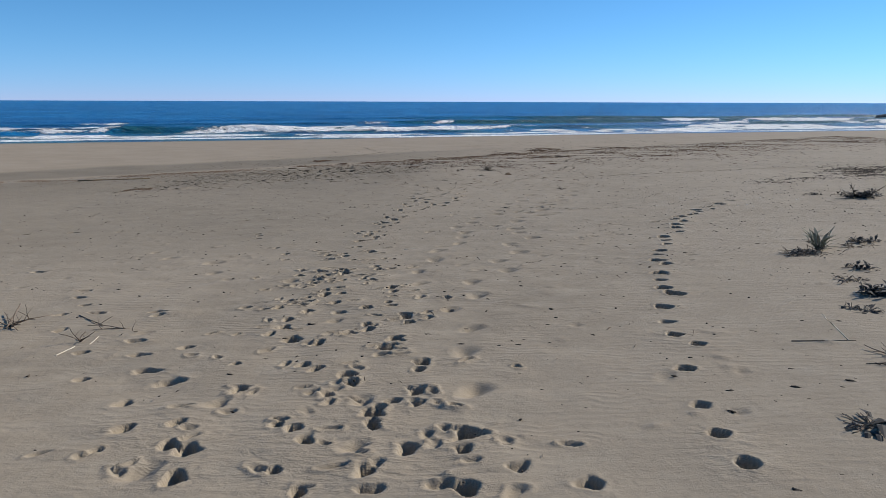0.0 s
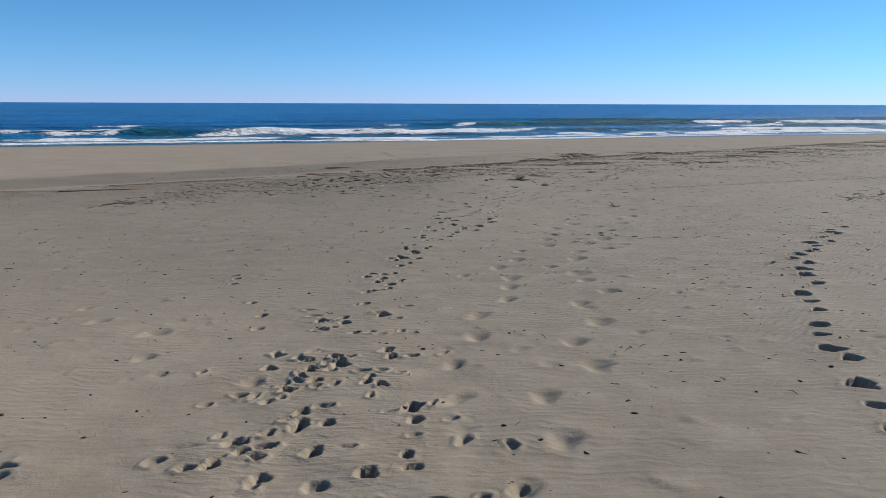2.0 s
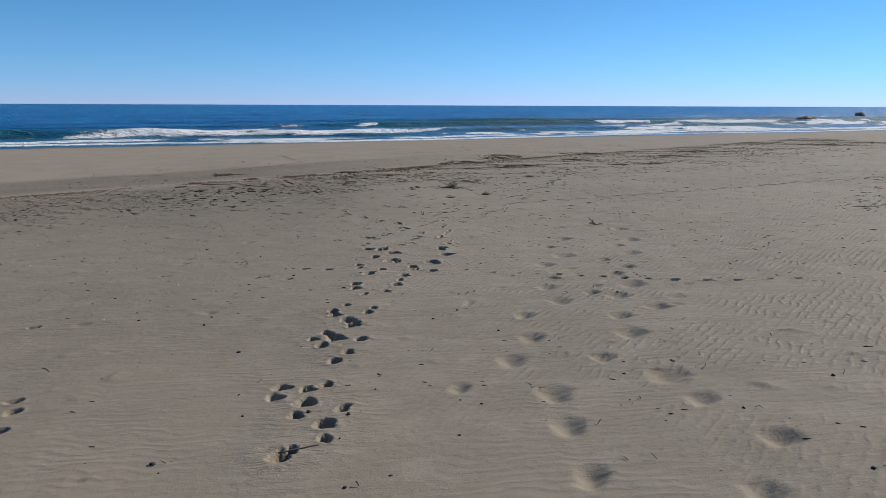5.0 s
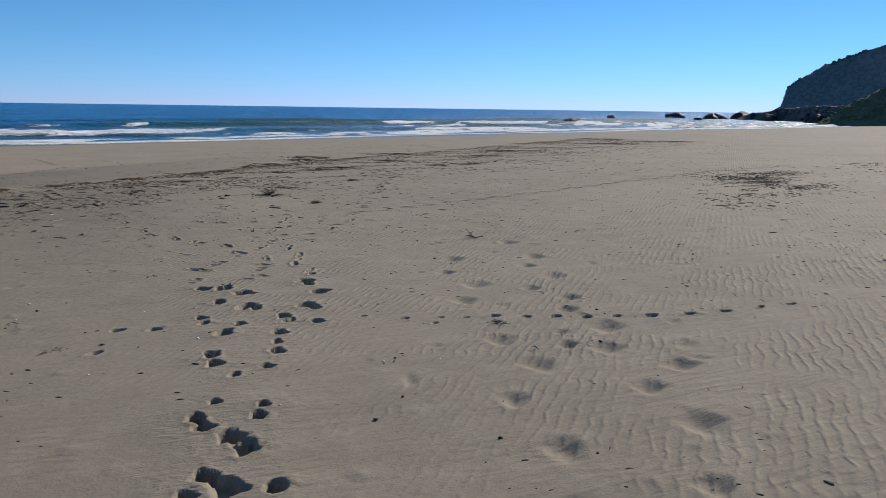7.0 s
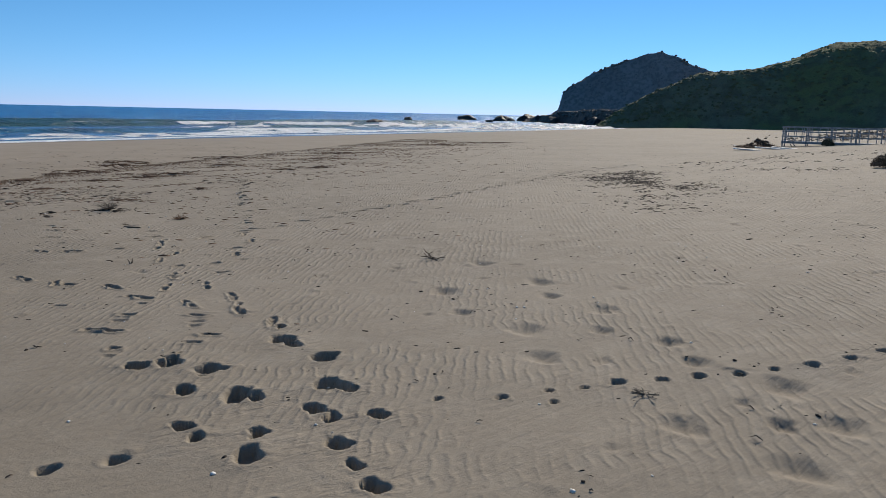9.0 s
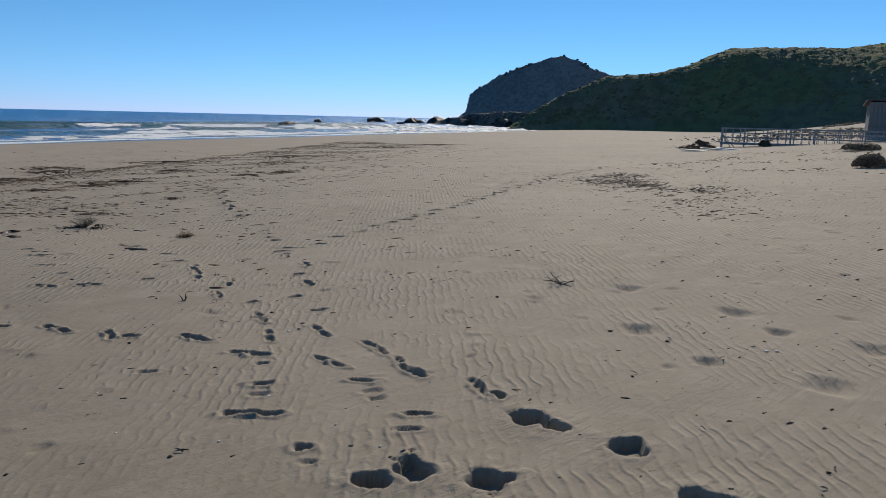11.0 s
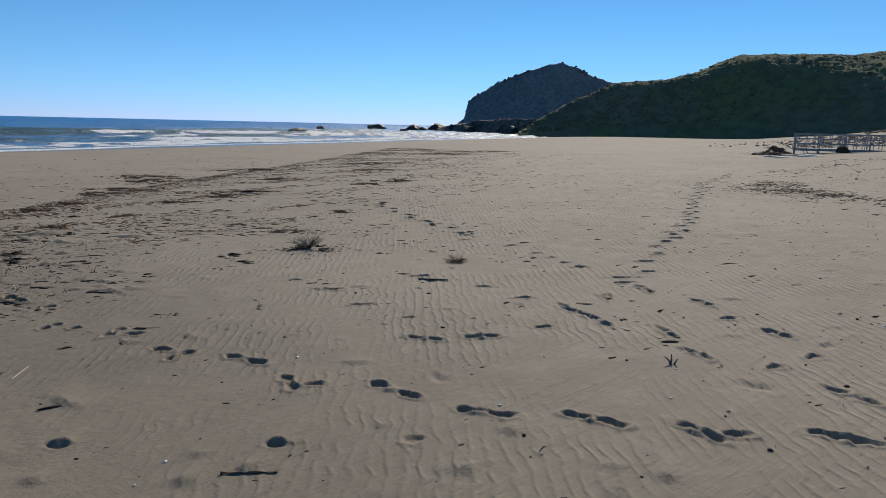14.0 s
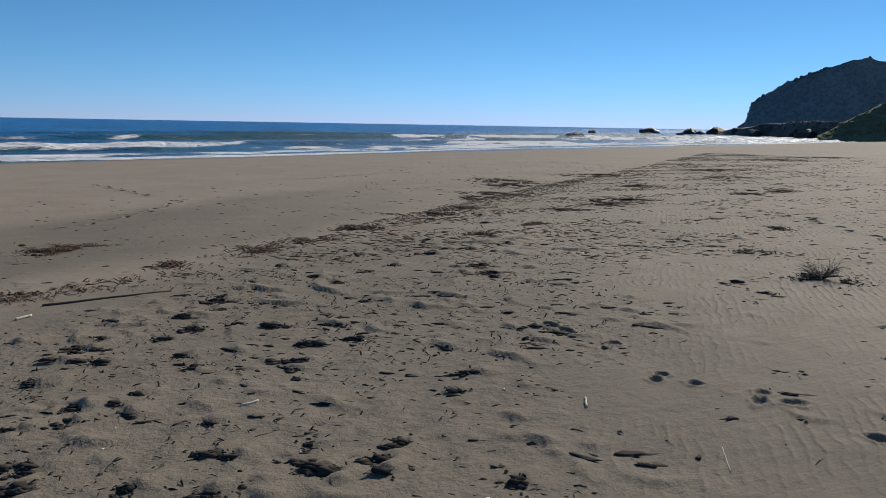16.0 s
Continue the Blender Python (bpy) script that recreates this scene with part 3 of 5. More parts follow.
def rough_at(x, y):
    """How lumpy the buried seaweed makes the sand: the field along the wrack and a patch inland."""
    s = (shore_y(x) - y) / 1.063 + 0.33 * x
    n = fbm(x / 3.1, y / 3.1, 41, 3)
    field = smooth(44.2, 46, s) * (1 - smooth(49, 58, s)) * smooth(0.36, 0.52, n + 0.16 * smooth(2, -4, x))
    u, v = (x - 20.2) * 0.62 + (y - 35.2) * 0.78, (y - 35.2) * 0.62 - (x - 20.2) * 0.78
    patch = 0.55 * np.exp(-((u / 5.5) ** 2) - (v / 1.9) ** 2) * smooth(0.3, 0.5, n)
    return np.clip(field + patch, 0, 1)


CLUMPS_A = [
    (-4.49, 37.46), (-4.10, 37.76), (-5.77, 39.04), (-5.55, 38.70), (-5.38, 40.30), (-6.18, 40.56), (-5.83, 41.38), (-6.40, 39.57), (-6.37, 39.20), (-7.11, 39.69),
    (-6.99, 41.28), (-7.25, 40.27), (-7.68, 39.30), (-7.06, 36.84), (-7.76, 37.22), (-7.41, 38.21), (-7.37, 38.52), (-7.03, 38.17), (-7.10, 38.48), (-7.13, 40.59),
    (-7.58, 37.41), (-4.80, 41.20), (-4.61, 40.39), (-3.89, 40.93), (-4.21, 39.76), (-3.92, 38.62), (-1.66, 41.50), (-1.36, 42.37), (-5.13, 39.36), (-4.01, 42.22),
    (-4.11, 42.71), (-2.70, 38.56), (-2.76, 38.85), (1.26, 46.91), (1.20, 39.58),
]
CLUMPS_B = [
    (1.02, 38.84), (-6.48, 37.70), (-5.59, 36.35), (-5.94, 36.57), (-5.94, 36.35), (-5.29, 36.67), (-5.87, 36.93), (-6.38, 36.58), (-5.45, 36.50), (-4.87, 35.84),
    (-6.41, 37.00), (-6.54, 37.12), (-6.66, 36.60), (-6.90, 38.59), (-4.64, 39.34), (-4.61, 39.97), (-5.40, 38.86), (-5.66, 40.49), (-3.35, 42.81), (-2.69, 43.00),
    (-1.66, 43.65), (-0.83, 43.91), (0.17, 44.15), (-1.05, 45.15), (-2.83, 44.23), (-4.35, 43.81), (-5.04, 42.73), (-5.61, 41.84), (-6.19, 41.17), (-7.51, 39.93),
    (-6.48, 40.27), (-7.75, 38.23), (-1.61, 41.78), (1.91, 48.24), (-1.16, 44.09),
]
CLUMPS = CLUMPS_A + CLUMPS_B


def wind_hummocks():
    """Small hummocks of blown sand: a steep foot on one side, a tail on the other."""
    r = np.random.default_rng(23)
    n = 21000
    x, y = r.uniform(-13, 26, n), r.uniform(4, 47, n)
    thick = rough_at(x, y)
    patchy = fbm(x / 2.6, y / 1.7, 191, 3)
    keep = r.random(n) < 0.05 + 0.9 * thick * smooth(0.33, 0.5, fbm(x / 1.1, y / 0.8, 193, 2)) + 0.24 * smooth(0.44, 0.58, patchy)
    x, y, thick = x[keep], y[keep], thick[keep]
    n = len(x)
    big = 0.5 + 1.7 * r.random(n) ** 3
    rows = np.stack([x, y, np.radians(r.normal(62, 22, n)), big * (0.06 + 0.035 * thick), big * (0.035 + 0.05 * thick) * r.uniform(0.6, 2.4, n), big * (0.012 + 0.017 * thick)], 1)
    large = ((-3.82, 33.56), (-2.74, 32.39), (-3.14, 32.19), (-4.16, 33.06), (-2.17, 31.12), (-1.36, 30.09), (-3.5, 32.34), (2.05, 35.5), (-1.49, 31.27))
    return np.concatenate([rows, [(a, b, radians(62), 0.24, 0.07, 0.035) for a, b in large], [(a, b, radians(50 + 30 * vnoise(np.array([a * 7]), np.array([b * 5]), 4)[0]), 0.22, 0.05 + 0.12 * vnoise(np.array([a * 9]), np.array([b * 9]), 3)[0] ** 2, 0.028 + 0.035 * vnoise(np.array([a * 5]), np.array([b * 3]), 9)[0]) for a, b in CLUMPS]])


def hummocks(x, y, rows):
    out = np.zeros_like(x)
    order = np.argsort(x)
    sx = x[order]
    for px, py, az, tail, wide, tall in rows:
        a, b = np.searchsorted(sx, (px - 0.6, px + 0.6))
        k = order[a:b]
        k = k[np.abs(y[k] - py) < 0.6]
        dx, dy = x[k] - px, y[k] - py
        u, v = dx * math.sin(az) + dy * math.cos(az), dx * math.cos(az) - dy * math.sin(az)
        u = u + 0.6 * wide * (vnoise(v / wide * 1.4 + px * 9, v * 0 + py, 8) - 0.5) - 0.25 * v * v / wide
        h = tall * smooth(-0.035, 0.015, u) * np.exp(-(np.clip(u, 0, 9) / tail) ** 1.4 - (v / wide) ** 2)
        out[k] = np.maximum(out[k], h)
    return out


def lumps(x, y):
    r = rough_at(x, y)
    a, b = x * 0.8 + y * 0.6, (y * 0.8 - x * 0.6)
    n = fbm(a / 0.34, b / 0.2, 77, 4)
    trampled = smooth(17, 11, y) * smooth(2.6, 1.2, x) * smooth(-7.5, -4, x)
    return r * 0.018 * smooth(0.5, 0.74, n) + 0.03 * (fbm(x / 0.8, y / 0.55, 55, 2) - 0.37) + 0.05 * trampled * (fbm(x / 0.5, y / 0.42, 58, 2) - 0.37)


def grow(start, sign, first, ratio, limit):
    out, step = [], first
    while abs(start - (out[-1] if out else start)) < limit:
        out.append((out[-1] if out else start) + sign * step)
        step *= ratio
    return out


def build_ground():
    c, n = 0.16, 8
    xs = np.array(grow(-14, -1, 0.2, 1.09, 900)[::-1] + list(np.arange(-14, 30.01, c)) + grow(29.92, 1, 0.2, 1.07, 1200))
    ys = np.array(grow(3.2, -1, 0.2, 1.12, 500)[::-1] + list(np.arange(3.2, 64.01, c)) + grow(64.0, 1, 0.2, 1.05, 420))
    nx, ny = len(xs), len(ys)
    gx, gy = np.meshgrid(xs, ys, indexing="ij")
    rows, mounds = all_prints(), wind_hummocks()
    cx, cy = (gx[:-1, :-1] + gx[1:, 1:]) / 2, (gy[:-1, :-1] + gy[1:, 1:]) / 2
    core = (np.abs(np.diff(xs))[:, None] < c * 1.01) & (np.abs(np.diff(ys))[None, :] < c * 1.01)
    # cells of three sizes: 16 cm, 4 cm over hummocks and basins, 2 cm in fresh prints
    level = np.zeros(cx.shape, np.int8)

    def raise_level(px, py, rx, ry, to):
        i0, i1 = np.searchsorted(xs, (px - rx, px + rx))
        j0, j1 = np.searchsorted(ys, (py - ry, py + ry))
        cut = level[max(i0 - 1, 0):i1, max(j0 - 1, 0):j1]
        np.maximum(cut, to, out=cut)

    for px, py, az, tail, wide, tall in mounds:
        raise_level(px, py, 0.16 + wide, 0.14 + wide, 1)
    level[(rough_at(cx, cy) > 0.12) & (cy < 45) & (cx < 3)] = 1
    for px, py, ang, hl, hw, depth, rim, age in rows:
        raise_level(px, py, hl * 1.9, hl * 1.9, 1)
        if age < 0.9:
            raise_level(px, py, hl * 1.15, hl * 1.15, 2)
    level *= core
    # coarse points
    px, py = gx.ravel(), gy.ravel()
    pz = base_z(px, py) + lumps(px, py)
    ids = np.arange(nx * ny).reshape(nx, ny)
    ci, cj = np.nonzero(level == 0)
    quads = [np.stack([ids[ci, cj], ids[ci + 1, cj], ids[ci + 1, cj + 1], ids[ci, cj + 1]], 1)]
    # finer lattices inside the chosen cells, on one common count of steps
    wide_row, keys = ny * n + 7, []
    for lev, step in ((1, 2), (2, 1)):
        fi, fj = np.nonzero(level == lev)
        a = np.arange(0, n + 1, step)
        li = (fi[:, None, None] * n + a[None, :, None]) + 0 * a[None, None, :]
        lj = (fj[:, None, None] * n + a[None, None, :]) + 0 * a[None, :, None]
        keys.append(li.astype(np.int64) * wide_row + lj)
    uniq = np.unique(np.concatenate([k.ravel() for k in keys]))
    ui, uj = uniq // wide_row, uniq % wide_row
    fx = np.interp(ui / n, np.arange(nx), xs)
    fy = np.interp(uj / n, np.arange(ny), ys)
    fz = base_z(fx, fy) + lumps(fx, fy) + dents(fx, fy, rows) + hummocks(fx, fy, mounds)
    # an edge between cells of two sizes takes the shape of the coarser one
    pad = np.pad(level, 1)
    on_i, on_j = ui % n == 0, uj % n == 0
    bi, bj = ui // n, uj // n
    grid = pz.reshape(nx, ny)
    off = nx * ny
    vid = np.arange(len(ui)) + off
    k = np.nonzero(on_i & on_j)[0]
    k = k[np.minimum.reduce([pad[bi[k] + a, bj[k] + b] for a in (0, 1) for b in (0, 1)]) == 0]
    vid[k], fz[k] = ids[bi[k], bj[k]], grid[bi[k], bj[k]]
    for on, di, dj in ((on_i & ~on_j, 0, 1), (on_j & ~on_i, 1, 0)):
        e = np.nonzero(on)[0]
        low = np.minimum(pad[bi[e] + di, bj[e] + dj], pad[bi[e] + 1, bj[e] + 1])
        k = e[low == 0]
        f = ((uj[k] if dj else ui[k]) % n) / n
        fz[k] = grid[bi[k], bj[k]] * (1 - f) + grid[bi[k] + di, bj[k] + dj] * f
        k = e[(low == 1) & ((uj[e] if dj else ui[e]) % 2 == 1)]
        back, fore = np.searchsorted(uniq, uniq[k] - (1 if dj else wide_row)), np.searchsorted(uniq, uniq[k] + (1 if dj else wide_row))
        fz[k] = (fz[back] + fz[fore]) / 2
    for key in keys:
        q = vid[np.searchsorted(uniq, key)]
        quads.append(np.stack([q[:, :-1, :-1], q[:, 1:, :-1], q[:, 1:, 1:], q[:, :-1, 1:]], -1).reshape(-1, 4))
    v = np.concatenate([np.stack([px, py, pz], 1), np.stack([fx, fy, fz], 1)])
    faces = np.concatenate(quads)
    used = np.zeros(len(v), bool)
    used[faces.ravel()] = True
    remap = np.cumsum(used) - 1
    v, faces = v[used], remap[faces]
    me = bpy.data.meshes.new("ground")
    me.vertices.add(len(v))
    me.vertices.foreach_set("co", v.astype(np.float32).ravel())
    me.loops.add(faces.size)
    me.loops.foreach_set("vertex_index", faces.astype(np.int32).ravel())
    me.polygons.add(len(faces))
    me.polygons.foreach_set("loop_start", np.arange(0, faces.size, 4, dtype=np.int32))
    me.update(calc_edges=True)
    me.polygons.foreach_set("use_smooth", np.ones(len(faces), bool))
    me.materials.append(SAND)
    x, y = v[:, 0], v[:, 1]
    s = (shore_y(x) - y) / 1.063
    w = s + 0.33 * x + 2.0 * (fbm(x / 4, y / 4, 9, 3) - 0.44)
    give(me, "foreshore", 1 - smooth(41.0, 45.6, w))
    give(me, "wet", 1 - smooth(5.0, 11.5, s + 3 * (fbm(x / 9, y / 9, 12, 2) - 0.4)))
    # first term: damp band; second: darkening inland on the left for lens falloff
    give(me, "damp_and_falloff", np.maximum(smooth(35.0, 37.0, w) * (1 - smooth(41.5, 43.5, w)) * smooth(8, -8, x), smooth(43, 45, w) * smooth(2, -4, x) * (0.45 * smooth(12, 18, y) + 0.35 * smooth(24, 34, y))))
    give(me, "trodden", trodden_at(x, y, rows))
    rough = rough_at(x, y)
    give(me, "rough", rough)
    give(me, "litter", np.clip(0.12 + rough + 0.6 * smooth(50, 45, w) * smooth(42, 43.5, w), 0, 1) * smooth(41, 43.5, w))
    give(me, "cross_ripple", smooth(26, 15, y) * smooth(14, 6, x))
    give(me, "ripple", smooth(45, 48, w) * (1 - 0.8 * rough) * smooth(-3, 3, x + 0.3 * (y - 20)) * (0.3 + 0.7 * smooth(10, 20, y)))
    return tagged(new("ground", me), "rippled grey-beige beach sand crossed by footprints", "beach", kind="structure")


build_ground()

# ---- sea ----


def build_sea():
    xs = np.array(grow(-140, -1, 1.6, 1.13, 4800)[::-1] + list(np.arange(-140, 230.1, 1.2)) + grow(230, 1, 1.6, 1.13, 4700))
    ws = np.array(list(np.arange(-14, 100.1, 0.55)) + grow(100, 1, 0.6, 1.09, 4700))
    x, w = np.meshgrid(xs, ws, indexing="ij")
    y = shore_y(x) + w
    w = w + 4.5
    z = 0.05 * (fbm(x / 3, y / 1.6, 21, 3) - 0.44) + 0.10 * (vnoise(x / 9 + y / 30, y / 7, 22) - 0.5) * smooth(2, 20, w)
    z += 0.16 * np.sin(w / 4.3 + 1.4 * vnoise(x / 40, w / 60, 23) * 3) * smooth(60, 110, w) * (1 - smooth(300, 900, w))
    foam, face = np.zeros_like(w), np.zeros_like(w)
    for k, (w0, amp, wide, cover) in enumerate(((1.5, 0.12, 1.2, 0.85), (7, 0.45, 2.0, 0.66), (14, 0.4, 1.8, 0.5), (22, 0.5, 2.0, 0.46), (35, 0.5, 2.2, 0.42), (52, 0.7, 2.6, 0.42), (76, 0.8, 4.0, 0.12))):
        bend = w0 + (3.0 + 0.12 * w0) * (vnoise(x / 34, 0 * x + k * 9.1, 31 + k) - 0.5) * 2 + 0.8 * (vnoise(x / 6, 0 * x, 61 + k) - 0.5)
        d = w - bend
        env = smooth(0.28, 0.62, vnoise(x / 46 + k * 3.3, 0 * x + 0.5, 71 + k))
        crest = np.where(d > 0, np.exp(-(d / wide) ** 2), np.exp(-(d / (wide * 0.5)) ** 2))
        z += amp * (0.35 + 0.65 * env) * crest
        broke = smooth(1 - cover - 0.12, 1 - cover + 0.12, 0.36 * vnoise(x / 26 + 7 * k, 0 * x + k, 81 + k) + 0.34 * vnoise(x / 7, w / 2.5, 91 + k) + 0.30 * vnoise(x / 2.2, w / 1.2, 95 + k))
        wide = wide * (0.5 + vnoise(x / 12, 0 * x + k, 66 + k))
        band = smooth(-wide * 1.5, -wide * 0.5, d) * (1 - smooth(wide * 0.1, wide * 0.65, d))
        foam = np.maximum(foam, broke * band)
        trail = smooth(-wide * 4.5, -wide, d) * (1 - smooth(-wide, 0, d))
        foam = np.maximum(foam, broke * trail * 0.34)
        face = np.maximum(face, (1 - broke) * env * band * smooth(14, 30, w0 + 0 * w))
    foam = np.maximum(foam, 0.34 * (1 - smooth(6, 26, w)) * smooth(-6, 2, w) * smooth(0.35, 0.6, fbm(x / 8, w / 3, 44, 3)))
    rocks = np.exp(-(((x - 118) / 26) ** 2) - ((w - 30) / 20) ** 2)
    foam = np.maximum(foam, 0.3 * rocks * smooth(0.35, 0.55, fbm(x / 6, w / 3, 46, 3)))
    foam *= 1 - smooth(110, 190, w)
    z += 0.5 * foam * (fbm(x / 2.6, w / 1.1, 47, 3) - 0.22) * smooth(3, 12, w) - 0.012 * np.clip(-w, 0, 99) + 0.22
    nx, nw = x.shape
    ids = np.arange(nx * nw).reshape(nx, nw)
    q = np.stack([ids[:-1, :-1], ids[1:, :-1], ids[1:, 1:], ids[:-1, 1:]], -1).reshape(-1, 4)
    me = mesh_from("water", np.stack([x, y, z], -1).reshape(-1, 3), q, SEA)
    give(me, "foam", foam.ravel())
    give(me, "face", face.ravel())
    give(me, "depth", smooth(4, 70, w).ravel())
    return tagged(new("water", me), "deep blue sea with white breakers rolling ashore", "sea", kind="structure")


build_sea()

# ---- hills, headland and rocky point ----
EYE_X, EYE_Y = -4.4, 25.2


def ridge(name, az, tops, near, top, far, material, seed, label, category, lump, steps=(220, 46), canopy=0.0, brow=1.0):
    """A hill seen across the bay: its crest heights by bearing, its foot, crest and back by distance."""
    a = np.linspace(az[0], az[-1], steps[0])[:, None]
    d = np.linspace(0, 1, steps[1])[None, :]
    foot, crest, back = (np.interp(a, az, p) for p in (near, top, far))
    h = np.interp(a, az, tops)
    dist = np.where(d < 0.6, foot + (crest - foot) * d / 0.6, crest + (back - crest) * (d - 0.6) / 0.4)
    rise = np.where(d < 0.6, smooth(0, 1, d / 0.6) * 0.45 + 0.55 * (1 - (1 - np.clip(d / 0.6, 0, 1)) ** brow), 1 - smooth(0, 1, (d - 0.6) / 0.4))
    x, y = EYE_X + dist * np.sin(np.radians(a)), EYE_Y + dist * np.cos(np.radians(a))
    z = h * rise + lump * (fbm(x / (lump * 7), y / (lump * 7), seed, 4) - 0.46) * np.sqrt(np.clip(rise, 0, 1)) - 0.6 * (d == 0) - 3 * (d == 1)
    if canopy:
        crown = fbm(x / (canopy * 3.2), y / (canopy * 3.2), seed + 5, 3)
        z = z + canopy * (crown * 1.6 + 0.6 * fbm(x / canopy, y / canopy, seed + 6, 2)) * smooth(0.02, 0.12, rise)
    n0, n1 = x.shape
    ids = np.arange(n0 * n1).reshape(n0, n1)
    q = np.stack([ids[:-1, :-1], ids[:-1, 1:], ids[1:, 1:], ids[1:, :-1]], -1).reshape(-1, 4)
    me = mesh_from(name, np.stack([x, y, z], -1).reshape(-1, 3), q, material)
    tagged(new(name, me), label, category, kind="structure")
    return x, y, z, rise + 0 * x


HEAD_AZ = (47.5, 48.1, 48.36, 48.9, 50.52, 52.0, 53.3, 54.4, 55.5, 56.7, 57.8, 59.0, 61.5, 66.0)
hx, hy, hz, hr = ridge("headland", HEAD_AZ, (0.5, 8.0, 20.5, 25.0, 36.0, 43.0, 48.3, 51.5, 52.4, 49.0, 42.4, 38.3, 33, 26),
                       [560] * 14, [600] * 14, [690] * 14, CLIFF, 301, "dark shaded headland cliff above the sea", "headland", 2.2, (380, 90), 1.0)
HILL_AZ = (52.0, 53.5, 56.0, 59.0, 60.5, 62.7, 64.7, 66.6, 67.6, 70.3, 74.3, 78.5, 86.0, 100.0, 120.0)
gx2, gy2, gz2, gr = ridge("hill", HILL_AZ, (0.5, 5.6, 12.0, 17.5, 18.5, 19.7, 21.8, 26.0, 28.4, 28.6, 28.4, 29.4, 30.6, 30, 25),
                          [242, 240, 238, 236, 236, 236, 235, 233, 232, 230, 226, 222, 215, 205, 200],
                          [250, 249, 252, 257, 258, 262, 265, 270, 273, 276, 278, 280, 281, 279, 270], [400] * 15,
                          SOIL, 311, "low hill covered in evergreen coastal scrub", "hill", 2.0, (760, 150), 0.6, 1.7)
POINT_AZ = (45.6, 46.4, 47.2, 48.4, 50.0, 52.0, 54.0, 56.0, 58.0)
rx2, ry2, rz2, rr = ridge("rocky_point", POINT_AZ, (0.3, 2.1, 3.4, 4.8, 5.8, 6.2, 6.3, 6.6, 6.6),
                          [372, 365, 352, 335, 315, 290, 268, 250, 240], [378, 371, 359, 343, 324, 299, 278, 261, 251], [470] * 9,
                          ROCK_BROWN, 321, "low rocky point of brown weathered stone", "rocky point", 2.2, (260, 40))


def cover(name, x, y, z, pick, count, size, material, seed, label, squash=0.7, lift=0.2):
    rng = np.random.default_rng(seed)
    k = rng.choice(np.nonzero(pick.ravel())[0], count)
    jx, jy = rng.normal(0, 0.35, count), rng.normal(0, 0.35, count)
    s = size * (0.45 + rng.random(count) ** 2 * 1.3)
    c = np.stack([x.ravel()[k] + jx, y.ravel()[k] + jy, z.ravel()[k] + s * lift], 1)
    v, f = blobs(rng, c, s, 1, 0.25, squash)
    return tagged(new(name, mesh_from(name, v, f, material)), label, "scrub", kind="stuff")


cover("hill_scrub", gx2, gy2, gz2, (gr > 0.2) & (np.linspace(0, 1, 150)[None, :] < 0.66) & (np.linspace(52, 120, 760)[:, None] < 86), 2600, 0.45, SCRUB, 401, "dense dark green evergreen scrub on the hill", 0.6, -0.35)
cover("headland_scrub", hx, hy, hz, (hr > 0.3) & (np.linspace(0, 1, 90)[None, :] < 0.66), 900, 0.4, PINE, 402, "dark pines and scrub on the headland", 0.7, -0.3)
cover("point_scrub", rx2, ry2, rz2, (rr > 0.6) & (np.linspace(45.6, 58, 260)[:, None] > 48.6), 600, 0.7, PINE, 403, "dark bushes along the rocky point", 0.55, 0.0)


crest = (np.linspace(0, 1, 90)[None, :] > 0.56) & (np.linspace(0, 1, 90)[None, :] < 0.62) & (np.linspace(47.5, 66, 380)[:, None] < 58)
cover("crest_pines", hx, hy, hz, crest & (fbm(hx / 9, hy / 9, 33, 2) > 0.36), 200, 0.75, PINE, 404, "ragged line of pines along the headland crest", 0.9, 0.2)


def rock(x, y, wide, tall, seed, material=ROCK_WET, label="dark wet rock standing in the surf", point=0.0, z=-0.4):
    rng = random.Random(seed)
    bm = bmesh.new()
    bmesh.ops.create_icosphere(bm, subdivisions=3, radius=1)
    o = Vector((rng.uniform(0, 99), rng.uniform(0, 99), 0))
    cuts = [(Vector((rng.gauss(0, 1), rng.gauss(0, 1), rng.gauss(0.2, 0.8))).normalized(), rng.uniform(0.5, 0.85)) for _ in range(15)]
    for v in bm.verts:
        for n, d in cuts:
            over = v.co.dot(n) - d
            if over > 0:
                v.co -= n * over
        v.co *= 1.1 + 0.3 * noise.fractal(v.co * 2.2 + o, 0.9, 2.1, 5)
        taper = 1 - point * max(v.co.z, 0) * 0.55
        v.co = Vector((v.co.x * wide / 2 * taper, v.co.y * wide / 2.6 * taper, v.co.z * tall))
    ob = part("sea_rock", bm, material, None, label)
    ob.matrix_world = pose(x, y, z, 0, 0, rng.uniform(0, 360))
    return tagged(ob, label, "rock", "rocks in the surf")


for n, (x, y, wide, tall, tip) in enumerate(((112, 192, 5.5, 1.9, 0), (116, 172, 7.5, 1.25, 0), (123, 174, 4.0, 1.0, 0), (202, 300, 4.6, 2.1, 0.5),
                                             (283, 352, 11, 3.0, 0), (262, 300, 9, 2.6, 0.2), (272, 303, 6, 2.0, 0), (122, 152, 5.0, 0.7, 0),
                                             (232, 276, 5, 1.5, 0), (300, 338, 9, 3.4, 0.2), (296, 318, 8, 4.2, 0.3), (282, 296, 10, 2.6, 0),
                                             (250, 318, 6, 1.5, 0), (152, 162, 6, 0.8, 0), (170, 206, 5, 1.0, 0), (312, 330, 13, 5.0, 0.1))):
    rock(x, y, wide * 1.1, tall * 1.2, 500 + n, point=tip)
